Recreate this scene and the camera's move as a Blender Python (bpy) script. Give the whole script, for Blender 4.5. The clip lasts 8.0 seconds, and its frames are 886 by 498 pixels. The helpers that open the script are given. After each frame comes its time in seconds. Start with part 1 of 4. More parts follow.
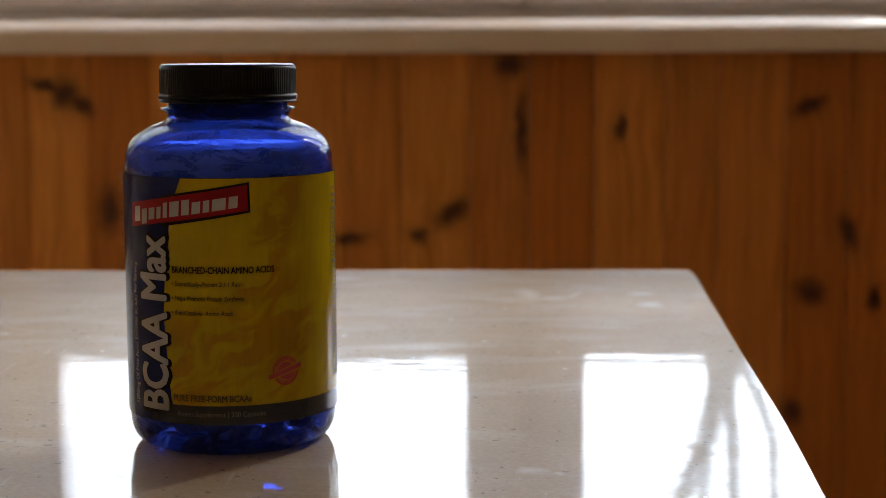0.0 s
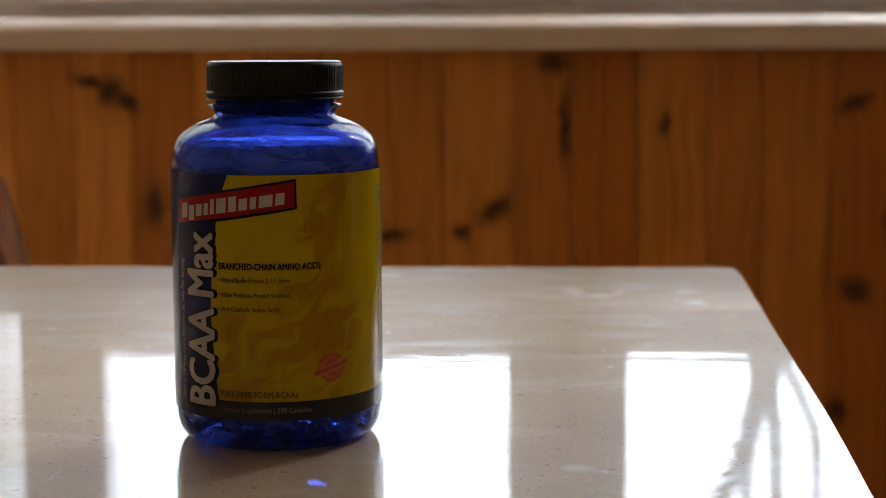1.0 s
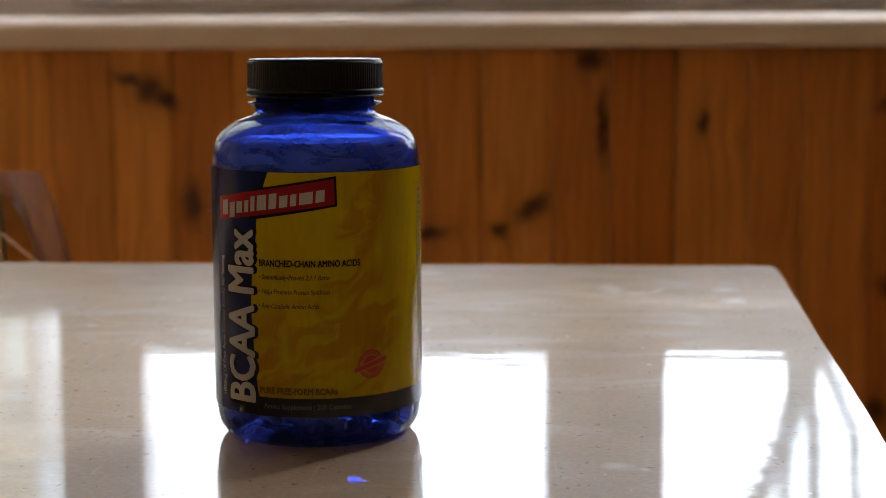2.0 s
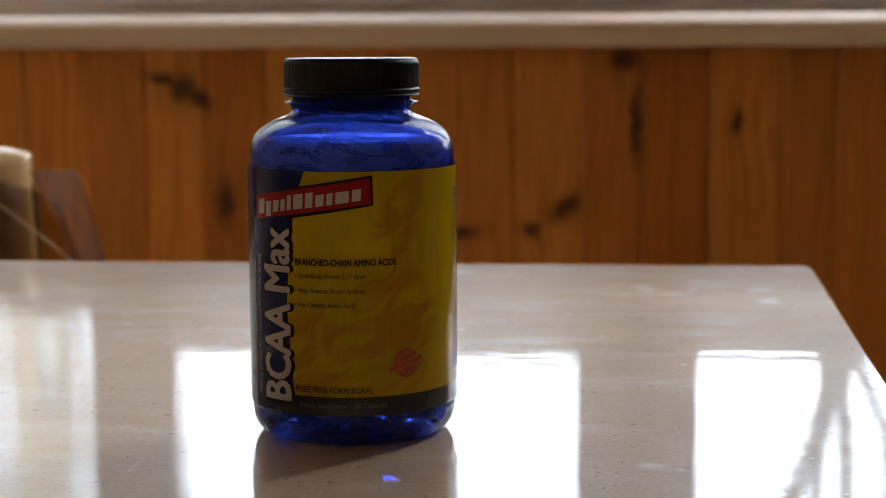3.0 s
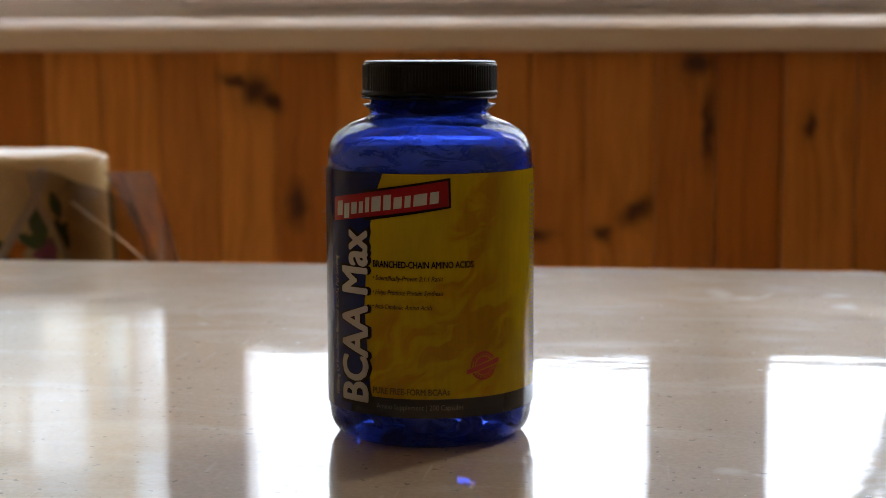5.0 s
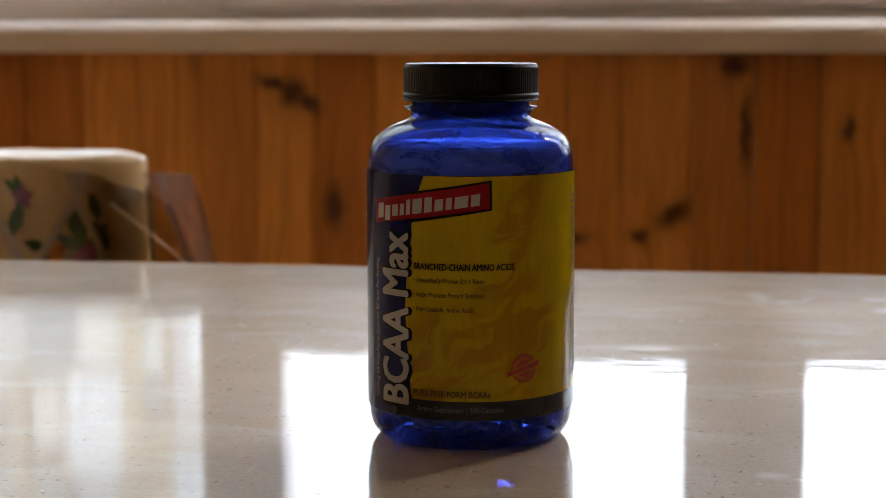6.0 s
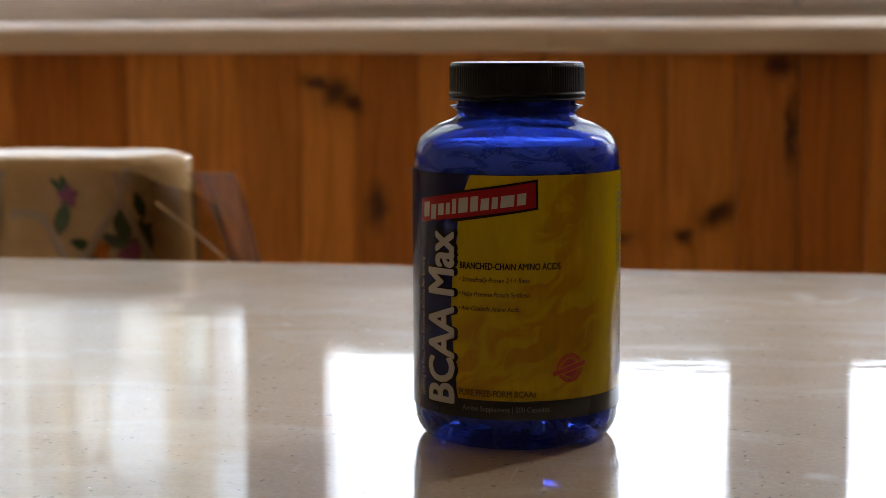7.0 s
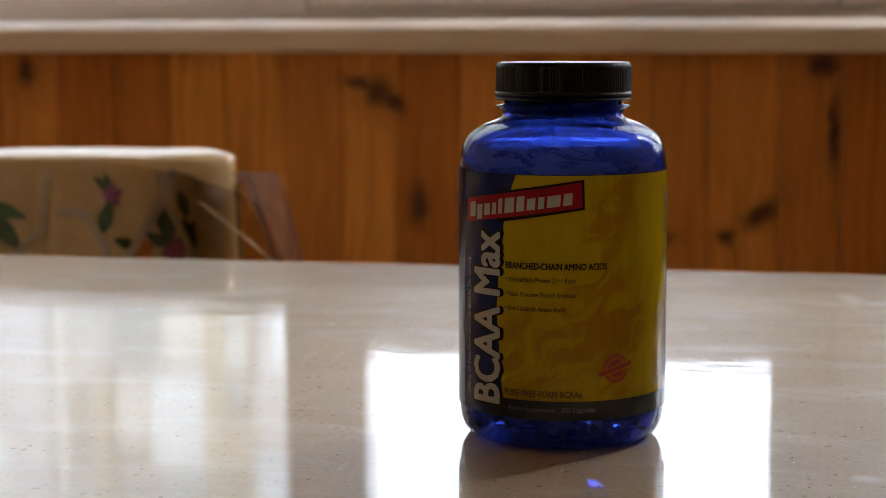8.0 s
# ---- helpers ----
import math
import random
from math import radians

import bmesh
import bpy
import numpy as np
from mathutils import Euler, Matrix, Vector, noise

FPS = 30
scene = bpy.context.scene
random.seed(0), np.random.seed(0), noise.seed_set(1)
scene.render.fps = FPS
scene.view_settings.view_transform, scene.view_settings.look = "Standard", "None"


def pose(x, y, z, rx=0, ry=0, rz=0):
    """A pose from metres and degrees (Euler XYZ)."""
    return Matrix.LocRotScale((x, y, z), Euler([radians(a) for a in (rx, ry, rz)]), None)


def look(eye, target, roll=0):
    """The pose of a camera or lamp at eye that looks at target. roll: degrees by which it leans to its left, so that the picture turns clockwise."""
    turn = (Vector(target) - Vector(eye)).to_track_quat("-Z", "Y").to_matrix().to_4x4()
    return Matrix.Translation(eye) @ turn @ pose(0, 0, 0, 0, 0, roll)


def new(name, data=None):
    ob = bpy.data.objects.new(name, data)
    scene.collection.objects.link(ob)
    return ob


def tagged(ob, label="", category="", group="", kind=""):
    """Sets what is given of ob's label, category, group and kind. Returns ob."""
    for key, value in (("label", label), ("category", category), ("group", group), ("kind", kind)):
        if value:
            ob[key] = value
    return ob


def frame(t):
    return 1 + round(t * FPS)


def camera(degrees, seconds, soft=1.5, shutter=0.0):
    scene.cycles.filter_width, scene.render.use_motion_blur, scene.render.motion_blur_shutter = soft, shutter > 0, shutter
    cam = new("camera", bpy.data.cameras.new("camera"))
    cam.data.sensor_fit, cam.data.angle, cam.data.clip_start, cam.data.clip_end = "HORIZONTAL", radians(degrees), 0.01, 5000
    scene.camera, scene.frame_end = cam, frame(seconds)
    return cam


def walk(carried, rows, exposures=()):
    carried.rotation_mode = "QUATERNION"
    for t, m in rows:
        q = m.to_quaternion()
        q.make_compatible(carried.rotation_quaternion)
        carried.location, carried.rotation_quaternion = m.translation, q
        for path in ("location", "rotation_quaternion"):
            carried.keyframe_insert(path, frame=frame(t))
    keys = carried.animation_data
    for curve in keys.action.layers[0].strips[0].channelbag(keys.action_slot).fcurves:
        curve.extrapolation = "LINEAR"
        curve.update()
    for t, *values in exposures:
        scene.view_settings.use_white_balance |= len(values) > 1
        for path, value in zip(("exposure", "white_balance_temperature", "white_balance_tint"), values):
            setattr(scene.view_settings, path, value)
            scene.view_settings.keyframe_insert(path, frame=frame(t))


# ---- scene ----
cam = camera(28.64, 8.0, 0.8)
TOP = 0.75  # height of the stone table top
ROWS = [
    (0.0, 0.0932, -0.6453, 0.1533, 82.753, 0.239, 1.137),
    (0.5, 0.0926, -0.6455, 0.1533, 82.699, 0.309, 1.817),
    (1.0, 0.0916, -0.6455, 0.1534, 82.657, 0.245, 2.519),
    (2.5, 0.0898, -0.6467, 0.1533, 82.576, 0.285, 4.251),
    (3.0, 0.0888, -0.6469, 0.1533, 82.583, 0.263, 4.760),
    (3.5, 0.0882, -0.6463, 0.1530, 82.584, 0.313, 5.330),
    (4.0, 0.0868, -0.6465, 0.1531, 82.627, 0.222, 5.903),
    (5.5, 0.0843, -0.6485, 0.1533, 82.727, 0.155, 7.558),
    (6.0, 0.0829, -0.6480, 0.1533, 82.769, 0.112, 8.168),
    (6.5, 0.0819, -0.6474, 0.1532, 82.774, 0.196, 8.931),
    (7.0, 0.0813, -0.6479, 0.1530, 82.767, 0.219, 9.538),
    (7.5, 0.0801, -0.6480, 0.1528, 82.769, 0.174, 10.173),
    (8.0, 0.0789, -0.6483, 0.1530, 82.765, 0.173, 10.850),
]
EXPOSURE = 2.3
walk(cam, [(t, pose(x, y, z + TOP, rx, ry, rz)) for t, x, y, z, rx, ry, rz in ROWS], [(0.0, EXPOSURE), (8.0, EXPOSURE)])
cam.data.dof.use_dof = True
cam.data.dof.focus_distance = 0.625
cam.data.dof.aperture_fstop = 16.0

# ---- world and sun ----
world = bpy.data.worlds.new("sky")
scene.world = world
world.use_nodes = True
wn = world.node_tree
sky = wn.nodes.new("ShaderNodeTexSky")
sky.sky_type = "NISHITA"
sky.sun_disc = False
sky.sun_elevation, sky.sun_rotation = radians(36), radians(41)
sky.air_density, sky.dust_density, sky.ozone_density = 1.0, 1.0, 1.0
hazy = wn.nodes.new("ShaderNodeHueSaturation")  # thin cloud takes most of the blue
hazy.inputs["Saturation"].default_value = 0.15
wn.links.new(sky.outputs[0], hazy.inputs["Color"])
cool = wn.nodes.new("ShaderNodeMix")  # the cool tint of an overcast day
cool.data_type, cool.blend_type = "RGBA", "MULTIPLY"
cool.inputs[0].default_value = 1.0
cool.inputs[7].default_value = (0.89, 0.98, 1.13, 1)
wn.links.new(hazy.outputs[0], cool.inputs[6])
veil = wn.nodes.new("ShaderNodeMix")  # an even veil of cloud over the clear sky
veil.data_type = "RGBA"
veil.inputs[0].default_value = 0.4
veil.inputs[7].default_value = (4.6, 4.9, 5.3, 1)
wn.links.new(cool.outputs[2], veil.inputs[6])
wn.links.new(veil.outputs[2], wn.nodes["Background"].inputs[0])
wn.nodes["Background"].inputs[1].default_value = 0.15
sun = new("sun", bpy.data.lights.new("sun", "SUN"))
sun.data.energy, sun.data.angle, sun.data.color = 0.22, radians(4), (1.0, 0.96, 0.91)
sun.matrix_world = look((5.31, 6.11, 5.88), (0, 0, 0))  # low and veiled, beyond the window


# ---- material helpers ----
def material(name, rough=0.5, metal=0.0, coat=0.0, ior=1.5):
    m = bpy.data.materials.new(name)
    m.use_nodes = True
    b = m.node_tree.nodes["Principled BSDF"]
    b.inputs["Roughness"].default_value = rough
    b.inputs["Metallic"].default_value = metal
    b.inputs["Coat Weight"].default_value = coat
    b.inputs["IOR"].default_value = ior
    return m, m.node_tree, b


def feed(nt, socket, value):
    """Links a socket, or sets a plain value."""
    if isinstance(value, bpy.types.NodeSocket):
        nt.links.new(value, socket)
    else:
        socket.default_value = value


def coords(nt, kind="Object", scale=(1, 1, 1), spin=0.0):
    c = nt.nodes.new("ShaderNodeTexCoord")
    mp = nt.nodes.new("ShaderNodeMapping")
    mp.inputs["Scale"].default_value = scale
    mp.inputs["Rotation"].default_value = (0, 0, spin)
    nt.links.new(c.outputs[kind], mp.inputs["Vector"])
    return mp.outputs[0]


def noisy(nt, vec, scale, detail=4.0, rough=0.55, distort=0.0):
    n = nt.nodes.new("ShaderNodeTexNoise")
    feed(nt, n.inputs["Vector"], vec)
    n.inputs["Scale"].default_value = scale
    n.inputs["Detail"].default_value = detail
    n.inputs["Roughness"].default_value = rough
    n.inputs["Distortion"].default_value = distort
    return n.outputs["Fac"]


def ramp(nt, fac, stops):
    r = nt.nodes.new("ShaderNodeValToRGB")
    e = r.color_ramp.elements
    while len(e) < len(stops):
        e.new(0.5)
    for k, (at, c) in zip(e, stops):
        k.position = at
        k.color = (c, c, c, 1) if isinstance(c, (int, float)) else (*c, 1)
    feed(nt, r.inputs[0], fac)
    return r.outputs[0]


def blend(nt, fac, a, b, how="MIX"):
    m = nt.nodes.new("ShaderNodeMix")
    m.data_type, m.blend_type = "RGBA", how
    feed(nt, m.inputs[0], fac)
    feed(nt, m.inputs[6], a if not isinstance(a, tuple) else (*a[:3], 1))
    feed(nt, m.inputs[7], b if not isinstance(b, tuple) else (*b[:3], 1))
    return m.outputs[2]


def calc(nt, op, a, b=0.0, clamp=False):
    m = nt.nodes.new("ShaderNodeMath")
    m.operation, m.use_clamp = op, clamp
    feed(nt, m.inputs[0], a)
    feed(nt, m.inputs[1], b)
    return m.outputs[0]


def vcalc(nt, op, a, b):
    m = nt.nodes.new("ShaderNodeVectorMath")
    m.operation = op
    feed(nt, m.inputs[0], a)
    feed(nt, m.inputs[1], b)
    return m.outputs["Value"] if op in ("LENGTH", "DISTANCE") else m.outputs[0]


def relief(nt, b, height, strength, distance=0.001):
    n = nt.nodes.new("ShaderNodeBump")
    n.inputs["Strength"].default_value = strength
    n.inputs["Distance"].default_value = distance
    feed(nt, n.inputs["Height"], height)
    nt.links.new(n.outputs[0], b.inputs["Normal"])


def spots(nt, vec, places, soft=0.5):
    """Mask of soft ellipses at (x, y, half width, half height, spin) on the plane of vec."""
    total = 0.0
    for x, y, w, h, spin in places:
        d = vcalc(nt, "SUBTRACT", vec, (x, y, 0))
        mp = nt.nodes.new("ShaderNodeMapping")
        mp.vector_type = "TEXTURE"
        mp.inputs["Rotation"].default_value = (0, 0, radians(spin))
        mp.inputs["Scale"].default_value = (w, h, 1)
        nt.links.new(d, mp.inputs["Vector"])
        r = vcalc(nt, "LENGTH", mp.outputs[0], (0, 0, 0))
        k = calc(nt, "DIVIDE", calc(nt, "SUBTRACT", 1.0 + soft, r), 2 * soft, True)
        total = calc(nt, "MAXIMUM", total, k)
    return total


def plain(name, colour, rough=0.5, metal=0.0, vary=0.15, size=40.0, coat=0.0, bump=0.1, kind="Object"):
    m, nt, b = material(name, rough, metal, coat)
    n = noisy(nt, coords(nt, kind), size)
    fine = noisy(nt, coords(nt, kind), size * 9, 2.0)
    c = blend(nt, n, tuple(v * (1 - vary) for v in colour), tuple(min(1, v * (1 + vary)) for v in colour))
    nt.links.new(c, b.inputs["Base Color"])
    feed(nt, b.inputs["Roughness"], calc(nt, "ADD", rough - 0.08, calc(nt, "MULTIPLY", n, 0.16)))
    relief(nt, b, fine, bump, 0.0004)
    return m


# ---- materials ----
def make_stone():
    m, nt, b = material("polished_stone", 0.4, coat=1.0)
    b.inputs["Specular IOR Level"].default_value = 0.38
    p = coords(nt)
    tone = ramp(nt, noisy(nt, p, 14, 5), [(0.3, (0.45, 0.34, 0.225)), (0.7, (0.54, 0.425, 0.295))])
    grain = ramp(nt, noisy(nt, p, 420, 3), [(0.35, (0.9, 0.89, 0.87)), (0.65, (1.07, 1.06, 1.04))])
    c = blend(nt, 1.0, tone, grain, "MULTIPLY")
    v = nt.nodes.new("ShaderNodeTexVoronoi")
    v.inputs["Scale"].default_value = 170
    nt.links.new(vcalc(nt, "ADD", p, vcalc(nt, "MULTIPLY", nodes_noise_colour(nt, p, 350), (0.006, 0.006, 0))), v.inputs["Vector"])
    size = calc(nt, "MULTIPLY", noisy(nt, p, 90, 2), 0.42)
    fleck = calc(nt, "LESS_THAN", v.outputs["Distance"], calc(nt, "SUBTRACT", size, 0.085))
    c = blend(nt, calc(nt, "MULTIPLY", fleck, 0.65), c, (0.05, 0.042, 0.035))
    v2 = nt.nodes.new("ShaderNodeTexVoronoi")
    v2.inputs["Scale"].default_value = 160
    nt.links.new(vcalc(nt, "ADD", p, (3.1, 1.7, 0)), v2.inputs["Vector"])
    pale = calc(nt, "LESS_THAN", v2.outputs["Distance"], calc(nt, "SUBTRACT", size, 0.1))
    c = blend(nt, calc(nt, "MULTIPLY", pale, 0.2), c, (0.6, 0.57, 0.52))
    # dried water marks and smears
    warp = vcalc(nt, "ADD", p, vcalc(nt, "MULTIPLY", blend(nt, 1.0, nodes_noise_colour(nt, p, 60), (1, 1, 1), "MULTIPLY"), (0.008, 0.016, 0)))
    marks = spots(nt, warp, [(0.1224, 0.352, 0.008, 0.026, 10), (0.137, 0.336, 0.011, 0.010, -10), (0.148, 0.347, 0.003, 0.018, -25), (0.1885, 0.353, 0.010, 0.010, 0), (0.189, 0.312, 0.0075, 0.011, 0),
                             (0.112, -0.054, 0.0062, 0.0075, 0), (0.1216, -0.057, 0.002, 0.003, 0), (0.006, 0.415, 0.016, 0.012, 0), (0.026, 0.215, 0.002, 0.006, 0), (-0.147, 0.223, 0.004, 0.005, 0)], 0.35)
    for cx, cy, rad in ((-0.12, 0.269, 0.042), (0.03, -0.16, 0.03)):  # rings left by wet glasses
        d = vcalc(nt, "LENGTH", vcalc(nt, "SUBTRACT", p, (cx, cy, TOP)), (0, 0, 0))
        ring = calc(nt, "LESS_THAN", calc(nt, "ABSOLUTE", calc(nt, "SUBTRACT", d, rad)), 0.0008)
        marks = calc(nt, "MAXIMUM", marks, calc(nt, "MULTIPLY", ring, 0.45))
    film = ramp(nt, noisy(nt, coords(nt, "Object", (3, 7, 1)), 4.0, 6, 0.65, 0.6), [(0.5, 0.0), (0.72, 1.0)])
    dirt = calc(nt, "MAXIMUM", calc(nt, "MULTIPLY", marks, 0.95), calc(nt, "MULTIPLY", film, 0.55))
    c = blend(nt, calc(nt, "MULTIPLY", dirt, 0.75), c, (0.74, 0.71, 0.67))
    # fine scratches in two directions, their scattered glare painted in as pale colour
    s1 = noisy(nt, coords(nt, "Object", (300, 26, 1), 0.5), 1.0, 2)
    s2 = noisy(nt, coords(nt, "Object", (320, 20, 1), -0.9), 1.0, 2)
    scr = calc(nt, "MAXIMUM", ramp(nt, s1, [(0.68, 0.0), (0.74, 1.0)]), ramp(nt, s2, [(0.69, 0.0), (0.75, 1.0)]))
    lint = nt.nodes.new("ShaderNodeTexVoronoi")
    lint.inputs["Scale"].default_value = 55
    nt.links.new(vcalc(nt, "ADD", p, (7.3, 2.9, 0)), lint.inputs["Vector"])
    speck = calc(nt, "LESS_THAN", lint.outputs["Distance"], calc(nt, "SUBTRACT", calc(nt, "MULTIPLY", noisy(nt, p, 40, 2), 0.2), 0.055))
    patch = ramp(nt, noisy(nt, p, 7, 3), [(0.42, 0.0), (0.6, 1.0)])
    scr = calc(nt, "MULTIPLY", scr, patch)
    pale_bits = calc(nt, "MAXIMUM", calc(nt, "MULTIPLY", scr, 0.28), speck)
    nt.links.new(blend(nt, pale_bits, c, (0.8, 0.78, 0.75)), b.inputs["Base Color"])
    b.inputs["Coat IOR"].default_value = 1.58
    r = calc(nt, "ADD", 0.03, calc(nt, "MULTIPLY", dirt, 0.16))
    feed(nt, b.inputs["Coat Roughness"], calc(nt, "ADD", r, calc(nt, "MULTIPLY", scr, 0.1)))
    wave = noisy(nt, coords(nt, "Object", (0.55, 1.25, 1)), 30, 4, 0.55)
    tiny = noisy(nt, p, 300, 2)
    h = calc(nt, "ADD", calc(nt, "MULTIPLY", wave, 1.0), calc(nt, "MULTIPLY", tiny, 0.004))
    relief(nt, b, calc(nt, "SUBTRACT", h, calc(nt, "MULTIPLY", scr, 0.02)), 0.07, 0.002)
    nt.links.new(b.inputs["Normal"].links[0].from_socket, b.inputs["Coat Normal"])
    return m


def nodes_noise_colour(nt, vec, scale):
    n = nt.nodes.new("ShaderNodeTexNoise")
    feed(nt, n.inputs["Vector"], vec)
    n.inputs["Scale"].default_value = scale
    return vcalc(nt, "SUBTRACT", n.outputs["Color"], (0.5, 0.5, 0.5))


KNOTS = [(-0.3891, 0.0786, 0.0161, 0.0157, 30), (-0.4118, 0.0892, 0.0188, 0.0066, -15), (-0.3704, 0.0668, 0.0161, 0.0079, -35), (-0.3396, -0.0564, 0.0114, 0.0255, 0),
         (0.0632, -0.0586, 0.0214, 0.0105, 40), (0.0232, -0.0859, 0.0107, 0.0079, 0), (0.1292, 0.1110, 0.0135, 0.0132, 0), (0.2570, 0.0405, 0.0060, 0.0131, -8),
         (0.4710, 0.0652, 0.0174, 0.0076, 25), (0.4751, -0.1493, 0.0174, 0.0132, -30), (0.4582, -0.2903, 0.0116, 0.0132, 0), (-0.0580, -0.0899, 0.0214, 0.0066, 5),
         (0.5484, -0.1568, 0.0077, 0.0132, 0), (0.1433, 0.0365, 0.0054, 0.0393, 0), (-0.8466, 0.1012, 0.0121, 0.0157, 0), (0.5172, -0.0797, 0.0096, 0.0189, 20),
         (0.3982, -0.3875, 0.0116, 0.0151, 0)]


def make_pine():
    m, nt, b = material("varnished_pine", 0.45)
    b.inputs["Specular IOR Level"].default_value = 0.3
    p = coords(nt, "UV")
    info = nt.nodes.new("ShaderNodeObjectInfo")
    shift = vcalc(nt, "ADD", p, vcalc(nt, "MULTIPLY", blend(nt, 1.0, info.outputs["Random"], (1, 1, 1), "MULTIPLY"), (3.0, 17.0, 0)))
    warp = nodes_noise_colour(nt, shift, 9)
    bent = vcalc(nt, "ADD", shift, vcalc(nt, "MULTIPLY", warp, (0.02, 0.1, 0)))
    near = spots(nt, p, KNOTS, 2.2)
    bent = vcalc(nt, "ADD", bent, vcalc(nt, "MULTIPLY", blend(nt, 1.0, near, (1, 1, 1), "MULTIPLY"), (0.012, 0.03, 0)))
    stretch = vcalc(nt, "MULTIPLY", bent, (1.0, 0.045, 1.0))
    rings = ramp(nt, noisy(nt, stretch, 120, 3, 0.5), [(0.3, (0.78, 0.72, 0.62)), (0.5, (1.0, 1.0, 1.0)), (0.72, (1.15, 1.18, 1.2))])
    fibre = ramp(nt, noisy(nt, vcalc(nt, "MULTIPLY", bent, (1.0, 0.02, 1.0)), 900, 2), [(0.3, 0.86), (0.7, 1.1)])
    c = blend(nt, 1.0, info.outputs["Color"], rings, "MULTIPLY")
    c = blend(nt, 1.0, c, fibre, "MULTIPLY")
    wob = vcalc(nt, "ADD", p, vcalc(nt, "MULTIPLY", nodes_noise_colour(nt, p, 60), (0.016, 0.014, 0)))
    core = spots(nt, wob, KNOTS, 0.55)
    c = blend(nt, calc(nt, "MULTIPLY", near, 0.3), c, (0.16, 0.055, 0.018))
    c = blend(nt, calc(nt, "MULTIPLY", core, 0.9), c, (0.065, 0.02, 0.01))
    nt.links.new(c, b.inputs["Base Color"])
    relief(nt, b, rings, 0.15, 0.0006)
    return m


def make_label_yellow():
    m, nt, b = material("printed_yellow_paper", 0.17)
    b.inputs["Specular IOR Level"].default_value = 0.2
    p = coords(nt, "UV")
    bend1 = vcalc(nt, "ADD", p, vcalc(nt, "MULTIPLY", nodes_noise_colour(nt, p, 45), (0.03, 0.03, 0)))
    rot = nt.nodes.new("ShaderNodeMapping")
    rot.inputs["Rotation"].default_value = (0, 0, radians(-38))
    rot.inputs["Scale"].default_value = (1.0, 1.0, 1.0)
    nt.links.new(bend1, rot.inputs["Vector"])
    lick = noisy(nt, vcalc(nt, "MULTIPLY", rot.outputs[0], (34, 130, 1)), 1.0, 3, 0.5, 0.6)
    zone = spots(nt, p, [(0.019, 0.076, 0.006, 0.024, -22), (0.022, 0.050, 0.012, 0.014, 20), (0.007, 0.043, 0.022, 0.010, 8), (-0.006, 0.033, 0.014, 0.007, 0), (0.028, 0.040, 0.006, 0.020, -15), (-0.004, 0.024, 0.014, 0.005, 0)], 0.8)
    amount = calc(nt, "MULTIPLY", ramp(nt, lick, [(0.42, 0.0), (0.54, 1.0)]), ramp(nt, zone, [(0.1, 0.0), (0.5, 1.0)]))
    c = blend(nt, calc(nt, "MULTIPLY", amount, 0.85), (0.42, 0.295, 0.002), (0.34, 0.165, 0.002))
    streak = ramp(nt, noisy(nt, vcalc(nt, "MULTIPLY", p, (400, 60, 1)), 1.0, 3), [(0.3, 0.9), (0.7, 1.06)])
    c = blend(nt, 1.0, c, streak, "MULTIPLY")
    nt.links.new(c, b.inputs["Base Color"])
    relief(nt, b, noisy(nt, p, 160, 3), 0.08, 0.0006)
    return m


def make_blue_plastic():
    """Thin tinted wall: clear blue with a dusty, scattering film, and a gloss on top."""
    m, nt, b = material("blue_translucent_plastic", 0.12, ior=1.5)
    p = coords(nt)
    b.inputs["Base Color"].default_value = (0.01, 0.02, 0.25, 1)
    clear = nt.nodes.new("ShaderNodeBsdfTransparent")
    clear.inputs["Color"].default_value = (0.23, 0.35, 1.0, 1)
    dust = ramp(nt, noisy(nt, coords(nt, "Object", (1, 1, 2.6)), 60, 7, 0.7, 1.0), [(0.45, 0.0), (0.68, 1.0)])
    tr = nt.nodes.new("ShaderNodeBsdfTranslucent")
    smear = ramp(nt, noisy(nt, coords(nt, "Object", (1, 1, 1.6)), 130, 6, 0.7, 0.6), [(0.5, 0.0), (0.66, 1.0)])
    nt.links.new(blend(nt, calc(nt, "MULTIPLY", smear, 0.7), (0.10, 0.22, 1.0), (0.34, 0.50, 1.0)), tr.inputs["Color"])
    mx = nt.nodes.new("ShaderNodeMixShader")
    feed(nt, mx.inputs[0], calc(nt, "ADD", 0.13, calc(nt, "MULTIPLY", dust, 0.45)))
    nt.links.new(clear.outputs[0], mx.inputs[1])
    nt.links.new(tr.outputs[0], mx.inputs[2])
    gl = nt.nodes.new("ShaderNodeBsdfGlossy")
    feed(nt, gl.inputs["Roughness"], calc(nt, "ADD", 0.06, calc(nt, "MULTIPLY", dust, 0.2)))
    bump = nt.nodes.new("ShaderNodeBump")
    bump.inputs["Strength"].default_value, bump.inputs["Distance"].default_value = 0.07, 0.002
    feed(nt, bump.inputs["Height"], noisy(nt, p, 70, 3))
    nt.links.new(bump.outputs[0], gl.inputs["Normal"])
    fr = nt.nodes.new("ShaderNodeFresnel")
    fr.inputs["IOR"].default_value = 1.29
    nt.links.new(bump.outputs[0], fr.inputs["Normal"])
    top = nt.nodes.new("ShaderNodeMixShader")
    nt.links.new(fr.outputs[0], top.inputs[0])
    nt.links.new(mx.outputs[0], top.inputs[1])
    nt.links.new(gl.outputs[0], top.inputs[2])
    nt.nodes.remove(b)
    nt.links.new(top.outputs[0], nt.nodes["Material Output"].inputs[0])
    return m


